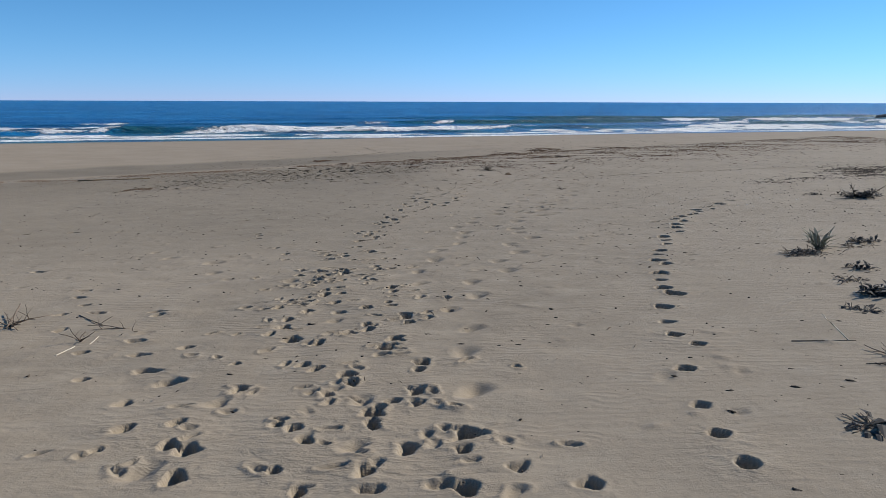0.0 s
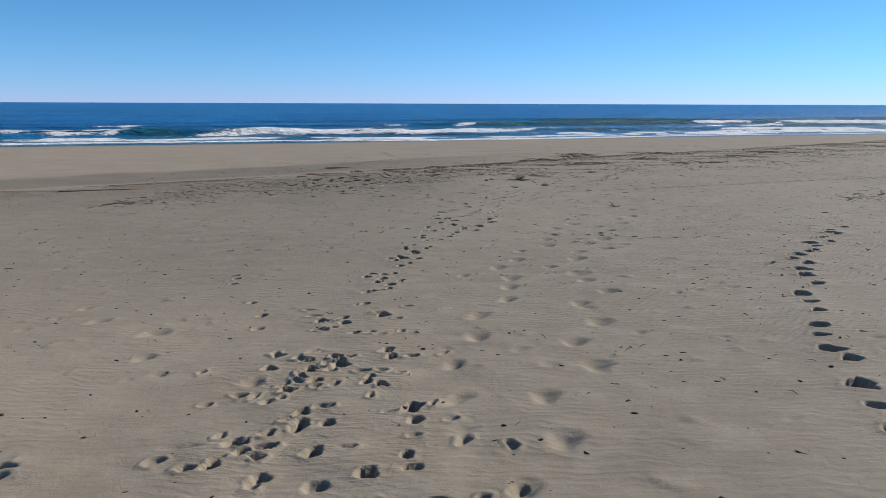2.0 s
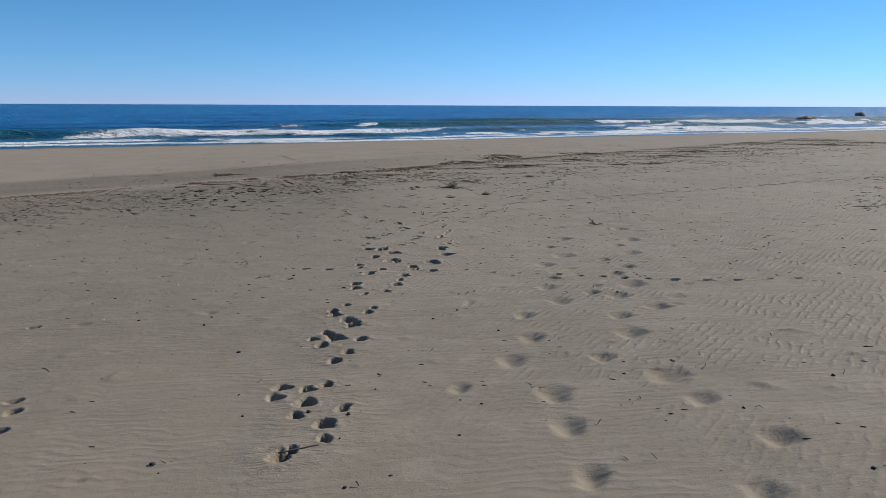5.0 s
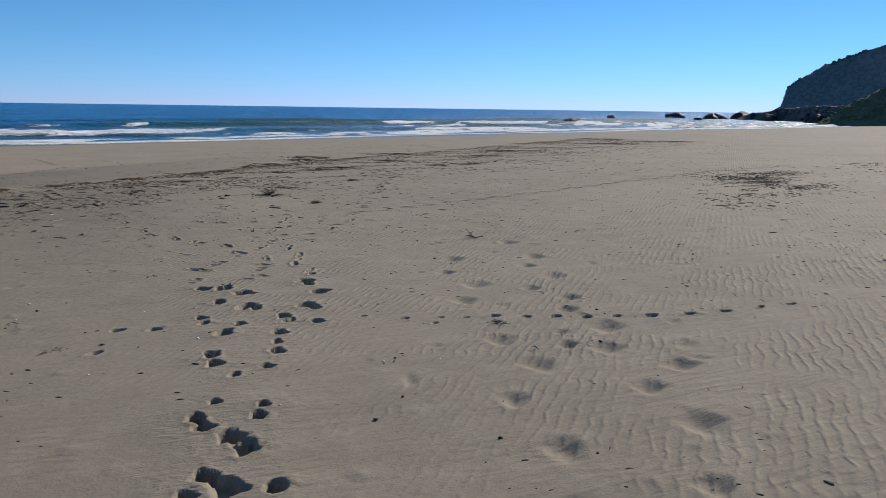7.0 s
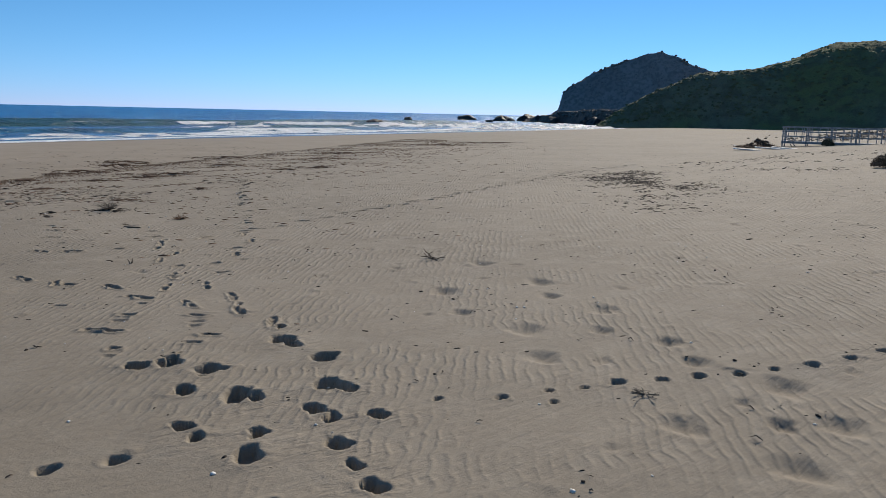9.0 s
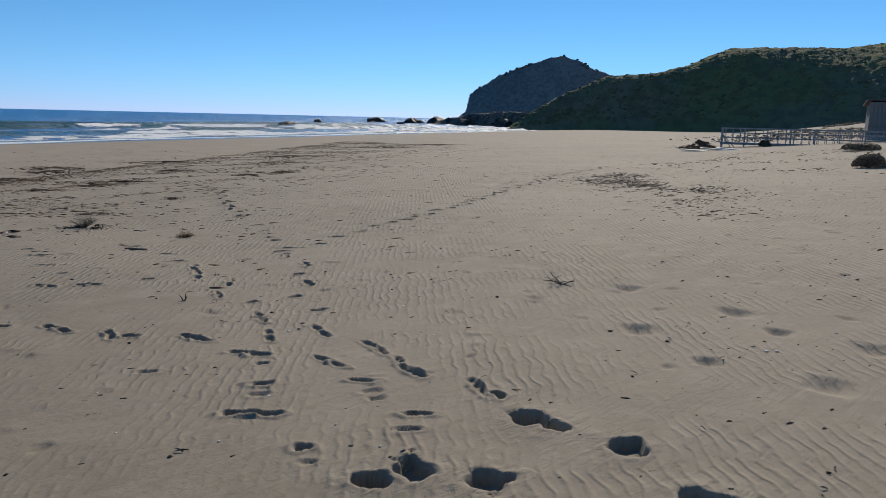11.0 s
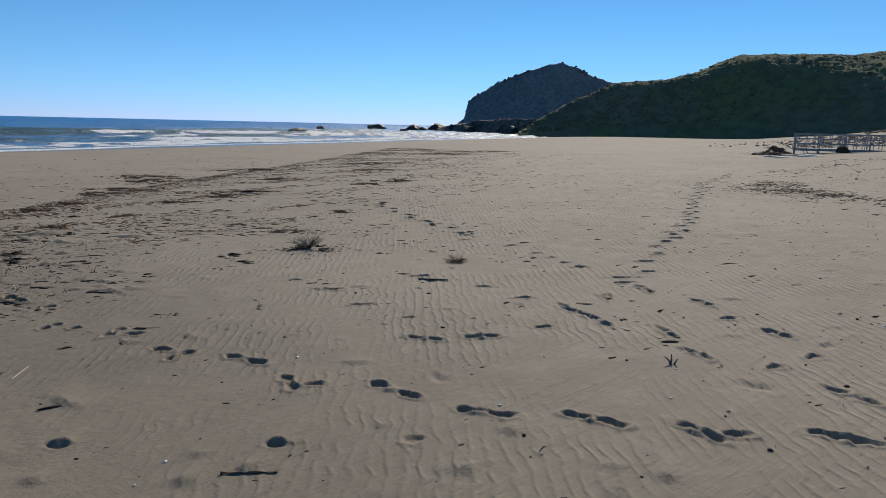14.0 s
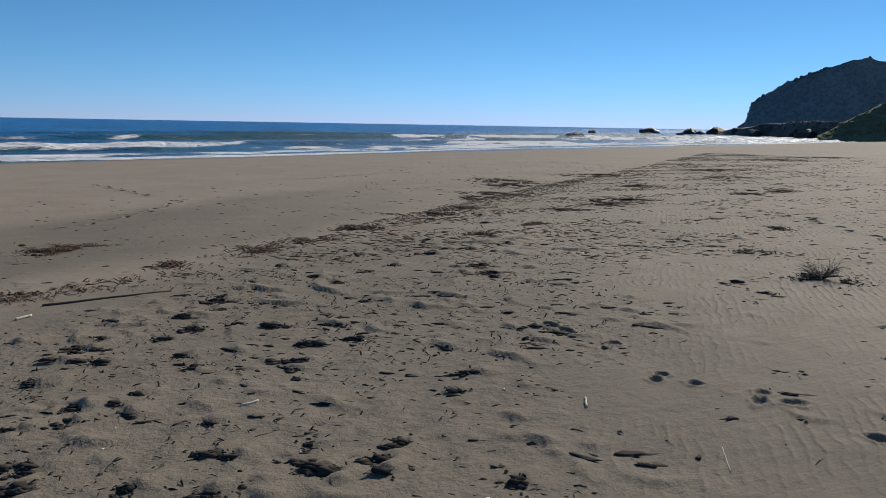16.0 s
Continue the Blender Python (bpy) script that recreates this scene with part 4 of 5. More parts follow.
for n in range(40):
    r = random.Random(900 + n)
    a, d = radians(r.uniform(46.2, 56.5)), 0
    d = np.interp(math.degrees(a), POINT_AZ, (366, 360, 348, 331, 311, 287, 265, 247, 238)) + r.uniform(-2, 26)
    rock(EYE_X + d * math.sin(a), EYE_Y + d * math.cos(a), r.uniform(3, 9), r.uniform(1.2, 3.6), 950 + n, ROCK_BROWN if r.random() < 0.6 else ROCK_WET,
         "weathered brown boulder at the foot of the point", 0.2, r.uniform(0.2, 1.6))

# ---- wooden walkway and hut by the dunes ----


def walkway(ax, ay, bx, by, wide=1.6):
    """A raised boardwalk with a railing on both sides, on short legs."""
    length, turn = math.hypot(bx - ax, by - ay), math.degrees(math.atan2(by - ay, bx - ax))
    z = ground_at(ax, ay)
    root = tagged(empty_at("wooden_walkway", ax, ay, z, turn), "weathered pale grey wooden walkway with open railings", "walkway")
    deck = 0.46
    bays = round(length / 1.7)
    step = length / bays
    bm = bmesh.new()
    box(bm, 0, 0.09, -0.045, 0.045, -0.35, 1.66)
    post_me = part("post", bm, PALE_WOOD, root, smooth_shade=False)
    for side in (0, 1):
        for i in range(bays + 1):
            ob = post_me if side == 0 and i == 0 else new("post", post_me.data)
            ob.parent = root
            ob.location = (i * step, side * wide, 0)
        for h, thick in ((1.6, 0.06), (1.24, 0.04), (0.86, 0.04)):
            bm = bmesh.new()
            box(bm, -0.05, length + 0.14, side * wide - 0.075, side * wide - 0.048, h - thick, h + thick)
            part("rail", bm, PALE_WOOD, root, smooth_shade=False)
        bm = bmesh.new()
        box(bm, -0.05, length + 0.14, side * wide - 0.09, side * wide - 0.048, deck - 0.16, deck)
        part("beam", bm, PALE_WOOD, root, smooth_shade=False)
        for i in range(bays * 3):
            bm = bmesh.new()
            x = (i + 0.5) * step / 3
            box(bm, x - 0.025, x + 0.025, side * wide - 0.045, side * wide - 0.01, deck, 1.6)
            part("baluster", bm, PALE_WOOD, root, smooth_shade=False)
    bm = bmesh.new()
    box(bm, 0.0, 0.11, 0, 0.16, 0, 0.035)
    plank = part("plank", bm, PALE_WOOD, root, smooth_shade=False)
    bm = plank.data
    for v in bm.vertices:
        v.co.y *= wide / 0.16
    n = int(length / 0.13)
    for i in range(n):
        ob = plank if i == 0 else new("plank", plank.data)
        ob.parent = root
        ob.location = (i * 0.13, 0, deck - 0.01)
    for i in range(2):
        bm = bmesh.new()
        tube(bm, [(0.05, -0.05, 1.2), (0.8 + i * 0.3, -0.05, 0.02)], 0.035, 0.035, 4)
        part("brace", bm, PALE_WOOD, root)
    return root


walkway(56.2, 47.9, 63.4, 28.5)


def hut(x, y, z, turn, w, d, h):
    root = tagged(empty_at("beach_hut", x, y, z, turn), "blue-grey boarded beach hut with a low sloping roof", "hut")
    n = int(w / 0.3)
    bm = bmesh.new()
    box(bm, 0.02, w - 0.02, 0.03, d - 0.03, 0, h)
    part("wall", bm, HUT_WOOD, root, smooth_shade=False)
    bm = bmesh.new()
    box(bm, 0, 0.27, -0.02, 0.026, 0.05, h - 0.02)
    first = part("board", bm, HUT_WOOD, root, smooth_shade=False)
    for side in (0, 1):
        for i in range(n):
            ob = first if (side, i) == (0, 0) else new("board", first.data)
            ob.parent = root
            ob.location = (i * 0.3, d * side, 0)
    for side in (0, 1):
        for i in range(int(d / 0.3)):
            ob = new("board", first.data)
            ob.parent = root
            ob.matrix_local = pose(w * side, 0.02 + i * 0.3, 0, 0, 0, 90)
    bm = bmesh.new()
    m = Matrix.Rotation(radians(-5), 4, "X")
    box(bm, -0.35, w + 0.35, -0.4, d + 0.4, h + 0.1, h + 0.2, m)
    part("roof", bm, HUT_ROOF, root, "dark sheet roof", False)
    bm = bmesh.new()
    box(bm, -0.02, w + 0.02, -0.06, d + 0.06, -1.2, 0.05)
    part("base", bm, PALE_WOOD, root, smooth_shade=False)
    return root


hut(69.3, 40.4, ground_at(69, 41) + 0.45, -72, 7.0, 4.0, 2.9)

# ---- bushes, heaps and boards on the back beach ----


def leafy_bush(name, x, y, wide, tall, count, material, seed, label, leaf=0.09, group=""):
    """Branching stems with a crown of many small clumps of leaves."""
    rng = np.random.default_rng(seed)
    root = tagged(empty_at(name, x, y, ground_at(x, y) - 0.02), label, "bush", group)
    bm = bmesh.new()
    for _ in range(44):
        a, r = rng.uniform(0, 6.28), rng.uniform(0.2, 0.48) * wide
        tube(bm, [(0.05 * math.cos(a), 0.05 * math.sin(a), 0), (r * 0.5 * math.cos(a), r * 0.5 * math.sin(a), tall * 0.45), (r * math.cos(a), r * math.sin(a), tall * rng.uniform(0.6, 0.95))], 0.018, 0.005, 4)
    part("stems", bm, TWIG, root)
    a, r, h = rng.uniform(0, 6.28, count), np.sqrt(rng.random(count)) * wide / 2, rng.random(count)
    bumpy = 0.7 + 0.5 * vnoise(a * 1.3, r * 2 + seed, seed)
    c = np.stack([r * np.cos(a), r * np.sin(a), (0.1 + h * 0.9 * np.sqrt(np.clip(1.05 - (2 * r / wide) ** 2, 0, 1))) * tall * bumpy], 1)
    v, f = blobs(rng, c, leaf * (0.5 + rng.random(count)), 1, 0.45, 0.7)
    ob = new("foliage", mesh_from("foliage", v, f, material))
    ob.parent = root
    return root


for n, (x, y, wide, tall, mt, lab) in enumerate(((57.0, 44.6, 0.9, 0.6, BUSH, "round dark green bush beside the walkway"), (31.0, 30.65, 1.3, 0.65, BUSH_BROWN, "brown half-dry bush on the sand"),
                                                 (33.6, 29.4, 1.6, 0.6, BUSH_BROWN, "brown half-dry bush on the sand"), (46.6, 35.0, 2.2, 0.5, BUSH, "low dark green bush spreading on the sand"),
                                                 (35.6, 29.9, 1.0, 0.5, BUSH_BROWN, "small brown bush on the sand"),
                                                 )):
    leafy_bush("beach_bush", x, y, wide, tall, 1300, mt, 600 + n, lab, 0.03, "bushes on the back beach")


def strands(name, rng, x, y, z, length, width, material, label, up=0.35, category="seaweed", kind="stuff", thick=0.35):
    """Many small bent strips, each a thin solid sliver."""
    n = len(x)
    turn, lift = rng.uniform(0, 6.28, n), rng.normal(0, up, n)
    L, W = length * (0.4 + 1.2 * rng.random(n)), width * (0.5 + rng.random(n))
    d = np.stack([np.cos(turn) * np.cos(lift), np.sin(turn) * np.cos(lift), np.sin(np.abs(lift))], 1) * L[:, None]
    s = np.stack([-np.sin(turn), np.cos(turn), 0 * turn], 1) * W[:, None]
    u = np.array([0, 0, 1.0])[None] * (W * thick)[:, None]
    c = np.stack([x, y, z], 1)
    mid = c + d * 0.5 + np.array([0, 0, 1.0])[None] * (L * rng.uniform(0.0, 0.25, n))[:, None]
    v = np.stack([c - s * 0.4, c + s * 0.4, c + u, mid - s * 0.6, mid + s * 0.6, mid + u * 1.4, c + d], 1).reshape(-1, 3)
    tri = np.array([(0, 2, 1), (0, 3, 5), (0, 5, 2), (1, 2, 5), (1, 5, 4), (0, 1, 4), (0, 4, 3), (3, 6, 5), (4, 5, 6), (3, 4, 6)])
    f = (tri[None] + (np.arange(n) * 7)[:, None, None]).reshape(-1, 3)
    return tagged(new(name, mesh_from(name, v, f, material, False)), label, category, kind=kind)


def sand_z(x, y):
    x, y = np.asarray(x, float), np.asarray(y, float)
    return base_z(x, y) + lumps(x, y)


def heap(name, x, y, wide, deep, tall, turn, count, seed, material, label, length=0.16, group=""):
    """A flat, ragged heap of seaweed: a matted body with loose strips over it."""
    rng = np.random.default_rng(seed)
    root = tagged(empty_at(name, x, y, ground_at(x, y), turn), label, "seaweed", group)
    n = int(20 + 110 * wide)
    px, py = rng.normal(0, wide * 0.24, 3 * n), rng.normal(0, deep * 0.42, 3 * n)
    k = np.argsort(-fbm(px / 0.35 + seed, py / 0.3, seed, 3))[:n]
    px, py = px[k], py[k]
    size = 0.014 + 0.026 * rng.random(n) ** 2 * min(1.0 + 0.5 * wide, 2.2)
    pz = 0.5 * tall * np.exp(-(px / (0.3 * wide)) ** 2 - (py / (0.3 * deep)) ** 2)
    if tall > 0.3:
        size, pz = size * 2.2, pz * 1.4
    v, f = blobs(rng, np.zeros((n, 3)), size, 1, 0.5, 0.32 if tall < 0.3 else 0.7)
    v = v.reshape(n, -1, 3) * np.array([1.4, 0.9, 1.0]) + np.stack([px, py, pz], 1)[:, None]
    ob = tagged(new("mat", mesh_from("mat", v.reshape(-1, 3), f, material)), kind="stuff")
    ob.parent = root
    k = rng.integers(0, n, count)
    far = 1 + np.abs(rng.normal(0, 0.3, count))
    st = strands("loose_weed", rng, px.ravel()[k] * far + rng.normal(0, 0.06, count), py.ravel()[k] * far + rng.normal(0, 0.05, count), np.maximum(pz.ravel()[k] * 0.8, 0.0), length, 0.014, material, "", 0.12, "")
    st.parent = root
    return root


heap("seaweed_heap", 54.0, 48.6, 2.8, 1.4, 0.85, -60, 900, 11, WEED, "big dark heap of old seaweed near the walkway", 0.3)
heap("seaweed_heap", 52.9, 48.3, 1.7, 1.0, 0.35, -50, 600, 12, WEED, "dark heap of old seaweed near the walkway", 0.3)
for n, (x, y, L, turn) in enumerate(((50.3, 45.5, 2.6, -62), (50.9, 45.0, 1.8, -75), (48.2, 46.4, 1.9, -58))):
    bm = bmesh.new()
    box(bm, -L / 2, L / 2, -0.16, 0.16, 0, 0.09)
    bmesh.ops.bevel(bm, geom=bm.edges[:], offset=0.02, segments=1, affect="EDGES")
    ob = part("plank", bm, BOARD, smooth_shade=False)
    ob.name = "loose_plank"
    ob.matrix_world = pose(x, y, ground_at(x, y) + 0.02, 2, 3, turn)
    tagged(ob, "bleached loose plank lying on the sand", "plank", "loose planks")

# ---- seaweed along the wrack line ----
rng = np.random.default_rng(91)


def along(n, seed, spread):
    """Points strewn along the wrack line, with a long tail inland."""
    r = np.random.default_rng(seed)
    x = r.uniform(-26, 42, n)
    w = 43.7 - 0.33 * x + np.abs(r.normal(0, spread, n)) * np.where(r.random(n) < 0.8, 1, 2.6) - 0.4
    y = shore_y(x) - 1.063 * w
    keep = fbm(x / 2.4, y / 1.2, 131, 4) + 0.12 * r.random(n) > 0.45 + 0.08 * smooth(0, 8, x) + 0.12 * smooth(12, 40, x)
    return x[keep], y[keep]


x, y = along(9000, 92, 0.6)
strands("wrack_strips", rng, x, y, sand_z(x, y) + 0.002, 0.10, 0.018, WEED, "brown strips of dried seaweed along the wrack line", 0.1)
x, y = along(9000, 93, 2.2)
strands("wrack_crumbs", rng, x, y, sand_z(x, y) + 0.003, 0.055, 0.018, WEED, "dark scattered seaweed crumbs behind the wrack line", 0.15)


def rough_points(n, seed, box4, level):
    r = np.random.default_rng(seed)
    x, y = r.uniform(box4[0], box4[1], n), r.uniform(box4[2], box4[3], n)
    k = rough_at(x, y) * (0.4 + fbm(x / 0.7, y / 0.5, 77, 3)) > level
    return x[k], y[k]


x, y = rough_points(13000, 94, (-12, 8, 30, 48), 0.76)
strands("field_strips", rng, x, y, sand_z(x, y) + 0.002, 0.05, 0.012, WEED_DARK, "dark shreds of seaweed half buried in lumpy sand", 0.3)


def flecks(name, x, y, size, seed, material, label, long=2.0, squash=0.3):
    """Flat clumps drawn out along the wind, half sunk in the sand."""
    r = np.random.default_rng(seed)
    n = len(x)
    v, f = blobs(r, np.zeros((n, 3)), np.ones(n), 2 if n < 1300 else 1, 0.75, squash)
    v = v.reshape(n, -1, 3) * (size * (0.4 + 1.1 * r.random(n) ** 2))[:, None, None]
    a = -0.4 + r.normal(0, 0.35, n)
    u, w = v[:, :, 0] * long, v[:, :, 1] * 0.8
    v = np.stack([u * np.cos(a)[:, None] - w * np.sin(a)[:, None] + np.asarray(x)[:, None], u * np.sin(a)[:, None] + w * np.cos(a)[:, None] + np.asarray(y)[:, None],
                  v[:, :, 2] + sand_z(x, y)[:, None]], -1)
    return tagged(new(name, mesh_from(name, v.reshape(-1, 3), f, material)), label, "seaweed", kind="stuff")


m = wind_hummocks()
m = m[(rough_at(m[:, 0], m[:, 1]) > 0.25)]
# dark flecks at each steep foot: some weed, mostly the hummock's shade as colour
flecks("hummock_weed_shade", m[:, 0] - 0.02, m[:, 1] - 0.01, 0.034, 103, WEED_DARK, "dark shreds of seaweed and painted shade at the feet of small sand hummocks", 2.6, 0.3)
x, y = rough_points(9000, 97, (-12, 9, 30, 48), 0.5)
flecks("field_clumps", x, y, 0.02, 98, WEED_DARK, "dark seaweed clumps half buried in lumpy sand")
r = np.random.default_rng(99)
spots = np.array([(22.6, 37.6, 1.5, 1.1), (21.0, 36.0, 1.8, 1.0), (18.6, 33.0, 1.5, 0.8), (19.8, 34.6, 2.6, 0.9), (15.6, 31.6, 2.6, 0.7), (25.0, 39.0, 1.6, 0.6)])
pick = r.choice(6, 7000, p=(0.22, 0.2, 0.2, 0.2, 0.1, 0.08))
u, w = r.normal(0, 1, 7000) * spots[pick, 2], r.normal(0, 1, 7000) * spots[pick, 3]
x, y = spots[pick, 0] + 0.62 * u - 0.78 * w, spots[pick, 1] + 0.78 * u + 0.62 * w
k = fbm(x / 1.8, y / 1.1, 171, 4) + 0.3 * r.random(7000) > 0.62
# flat dark flecks stand for weed and for the shaded sides of sand lumps
flecks("patch_weed_shade", x[k], y[k], 0.03, 100, WEED_DARK, "dark patch of flat flecks for seaweed clumps and shaded sand lumps")
x = r.uniform(-14, 44, 30000)
y = shore_y(x) - 1.063 * (43.6 - 0.33 * x + np.abs(r.normal(0, 6.5, 30000)))
k = (fbm(x / 2.4 + y / 6, y / 0.9, 172, 4) + 0.14 * r.random(30000) > 0.54) & ((y > 43.5) | (x > 0.5))
flecks("wrack_clumps", x[k], y[k], 0.034, 101, WEED, "brown seaweed clumps scattered behind the wrack line")
x, y = r.uniform(-13, 40, 14000), r.uniform(4, 48, 14000)
k = fbm(x / 2.0, y / 1.3, 173, 3) + 0.3 * r.random(14000) > 0.575
k &= (r.random(14000) < 0.65) | ((x > 1.5) & (y < 30))
flecks("beach_flecks", x[k], y[k], 0.0155, 102, WEED_DARK, "small dark seaweed flecks with sand tails", 1.7, 0.35)

for n, (x, y, wide, deep, turn) in enumerate(((8.0, 56.6, 2.6, 2.2, -20), (7.2, 55.4, 2.0, 1.2, -20), (5.0, 52.8, 1.8, 1.0, -22), (3.9, 52.0, 1.2, 0.7, -22), (0.9, 48.9, 1.8, 0.4, -24), (-1.9, 47.2, 1.1, 0.5, -24), (-7.5, 47.0, 1.3, 0.7, -24), (2.2, 49.8, 1.2, 0.8, -23), (7.7, 49.5, 2.4, 0.7, -22), (6.5, 48.8, 1.7, 0.5, -23),
                                              (22.2, 59.5, 3.6, 1.2, -14), (18.5, 55.4, 1.9, 0.9, -17), (14.9, 50.0, 1.9, 0.7, -23), (13.1, 49.4, 1.2, 0.5, -24), (36.6, 67.4, 6.0, 1.6, -8),
                                              (13.7, 58.4, 3.2, 1.0, -18), (4.5, 48.2, 0.7, 0.4, -23), (0.3, 45.3, 0.8, 0.5, -26), (-1.5, 42.0, 0.75, 0.45, -27), (3.5, 41.2, 0.5, 0.3, -28),
                                              (6.5, 43.2, 0.8, 0.3, -27), (2.1, 46.5, 0.9, 0.4, -26), (44.0, 69.8, 6.0, 1.5, -6), (11.5, 53.3, 1.4, 0.6, -20), (-7.6, 46.8, 1.0, 0.6, -24),
                                              (-4.5, 45.4, 0.65, 0.5, -24), (-1.7, 47.2, 1.1, 0.6, -24), (-8.2, 43.2, 0.5, 0.35, -25), (-3.1, 46.1, 0.7, 0.3, -24), (-6.0, 44.6, 0.9, 0.3, -24), (-12.4, 30.4, 1.0, 0.5, 10))):
    heap("seaweed_heap", x, y, wide, deep, 0.04 + 0.035 * min(wide, 3), turn, int(80 + 130 * wide), 200 + n, WEED, "ragged flat heap of brown dried seaweed strips", 0.09, "heaps along the wrack line")
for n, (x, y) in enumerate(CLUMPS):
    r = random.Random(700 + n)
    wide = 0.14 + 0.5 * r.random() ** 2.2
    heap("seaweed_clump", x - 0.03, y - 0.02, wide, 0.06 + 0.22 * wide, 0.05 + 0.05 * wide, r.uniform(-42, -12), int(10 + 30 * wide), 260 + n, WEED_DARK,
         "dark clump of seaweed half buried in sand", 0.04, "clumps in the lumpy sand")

r = np.random.default_rng(89)
x = r.uniform(-16, 20, 900)
y = shore_y(x) - 1.063 * (43.0 - 0.33 * x - np.abs(r.normal(0, 6.0, 900)))
flecks("foreshore_flecks", x, y, 0.02, 104, WEED_DARK, "few dark seaweed flecks on the smooth foreshore", 2.2, 0.3)

# dry grass over the low dune behind the walkway
r = np.random.default_rng(95)
x, y = r.normal(108, 12, 5200), r.normal(44, 10, 5200)
k = (fbm(x / 7, y / 4, 181, 3) > 0.42) & (x > 84)
x, y = x[k], y[k]
v, f = blobs(r, np.stack([x, y, base_z(x, y)], 1), 0.08 + 0.14 * r.random(len(x)), 1, 0.45, 0.8)
tagged(new("dune_grass", mesh_from("dune_grass", v, f, DRY_GRASS)), "brown dry grass and low plants on the dune", "dune grass", kind="stuff")

x, y = r.uniform(27, 48, 2600), r.uniform(26, 42, 2600)
k = fbm(x / 3, y / 1.6, 182, 4) + 0.25 * r.random(2600) > 0.66
flecks("back_litter", x[k], y[k], 0.034, 105, WEED_DARK, "dark plant litter strewn over the back beach", 2.4, 0.35)
x, y = r.uniform(72, 98, 900), r.uniform(36, 56, 900)
strands("dune_twigs", r, x, y, base_z(x, y), 0.55, 0.05, TWIG, "dry sticks and driftwood strewn below the dune", 0.2, "driftwood", thick=0.8)

# ---- small litter strewn over the whole beach ----
r = np.random.default_rng(96)
n = 3600
x, y = r.uniform(-13, 26, n), r.uniform(3, 48, n)
k = fbm(x / 1.6, y / 1.1, 151, 3) + 0.35 * r.random(n) > 0.52
x, y = x[k], y[k]
s = 0.008 * (0.5 + 2.2 * r.random(len(x)) ** 4)
v, f = blobs(r, np.stack([x, y, sand_z(x, y) + s * 0.3], 1), s * 1.1, 1, 0.5, 0.45)
tagged(new("litter_bits", mesh_from("litter_bits", v, f, WEED_DARK)), "small dark seaweed bits scattered over the sand", "litter", kind="stuff")
k = r.random(len(x)) < 0.45
strands("litter_twigs", r, x[k] + 0.1, y[k], sand_z(x[k] + 0.1, y[k]) + 0.003, 0.06, 0.006, TWIG, "fine dark twigs scattered over the sand", 0.25, "litter", thick=1.0)
n = 400
x, y = r.uniform(-10, 24, n), r.uniform(4, 44, n)
s = 0.008 * (0.6 + 1.6 * r.random(n) ** 4)
v, f = blobs(r, np.stack([x, y, sand_z(x, y) + s * 0.25], 1), s * np.where(r.random(n) < 0.5, 1.4, 1.0), 1, 0.45, 0.75)
tagged(new("seaweed_balls", mesh_from("seaweed_balls", v, f, WEED_DARK)), "brown fibrous seaweed lumps lying on the sand", "litter", kind="stuff")
n = 260
x, y = r.uniform(-9, 12, n), r.uniform(20, 45, n)
v, f = blobs(r, np.stack([x, y, sand_z(x, y) + 0.004], 1), 0.009 + 0.012 * r.random(n) ** 2, 1, 0.3, 0.4)
tagged(new("shell_bits", mesh_from("shell_bits", v, f, SHELL)), "white broken shell bits on the sand", "litter", kind="stuff")

# ---- single plants, sticks and driftwood ----


def bent(rng, start, way, length, droop=0.25, steps=4):
    pts, d = [Vector(start)], Vector(way).normalized()
    for _ in range(steps):
        d = (d + Vector((rng.uniform(-0.3, 0.3), rng.uniform(-0.3, 0.3), rng.uniform(-0.2, 0.1) - droop * 0.3))).normalized()
        p = pts[-1] + d * length / steps
        p.z = max(p.z, 0.006)
        pts.append(p)
    return pts


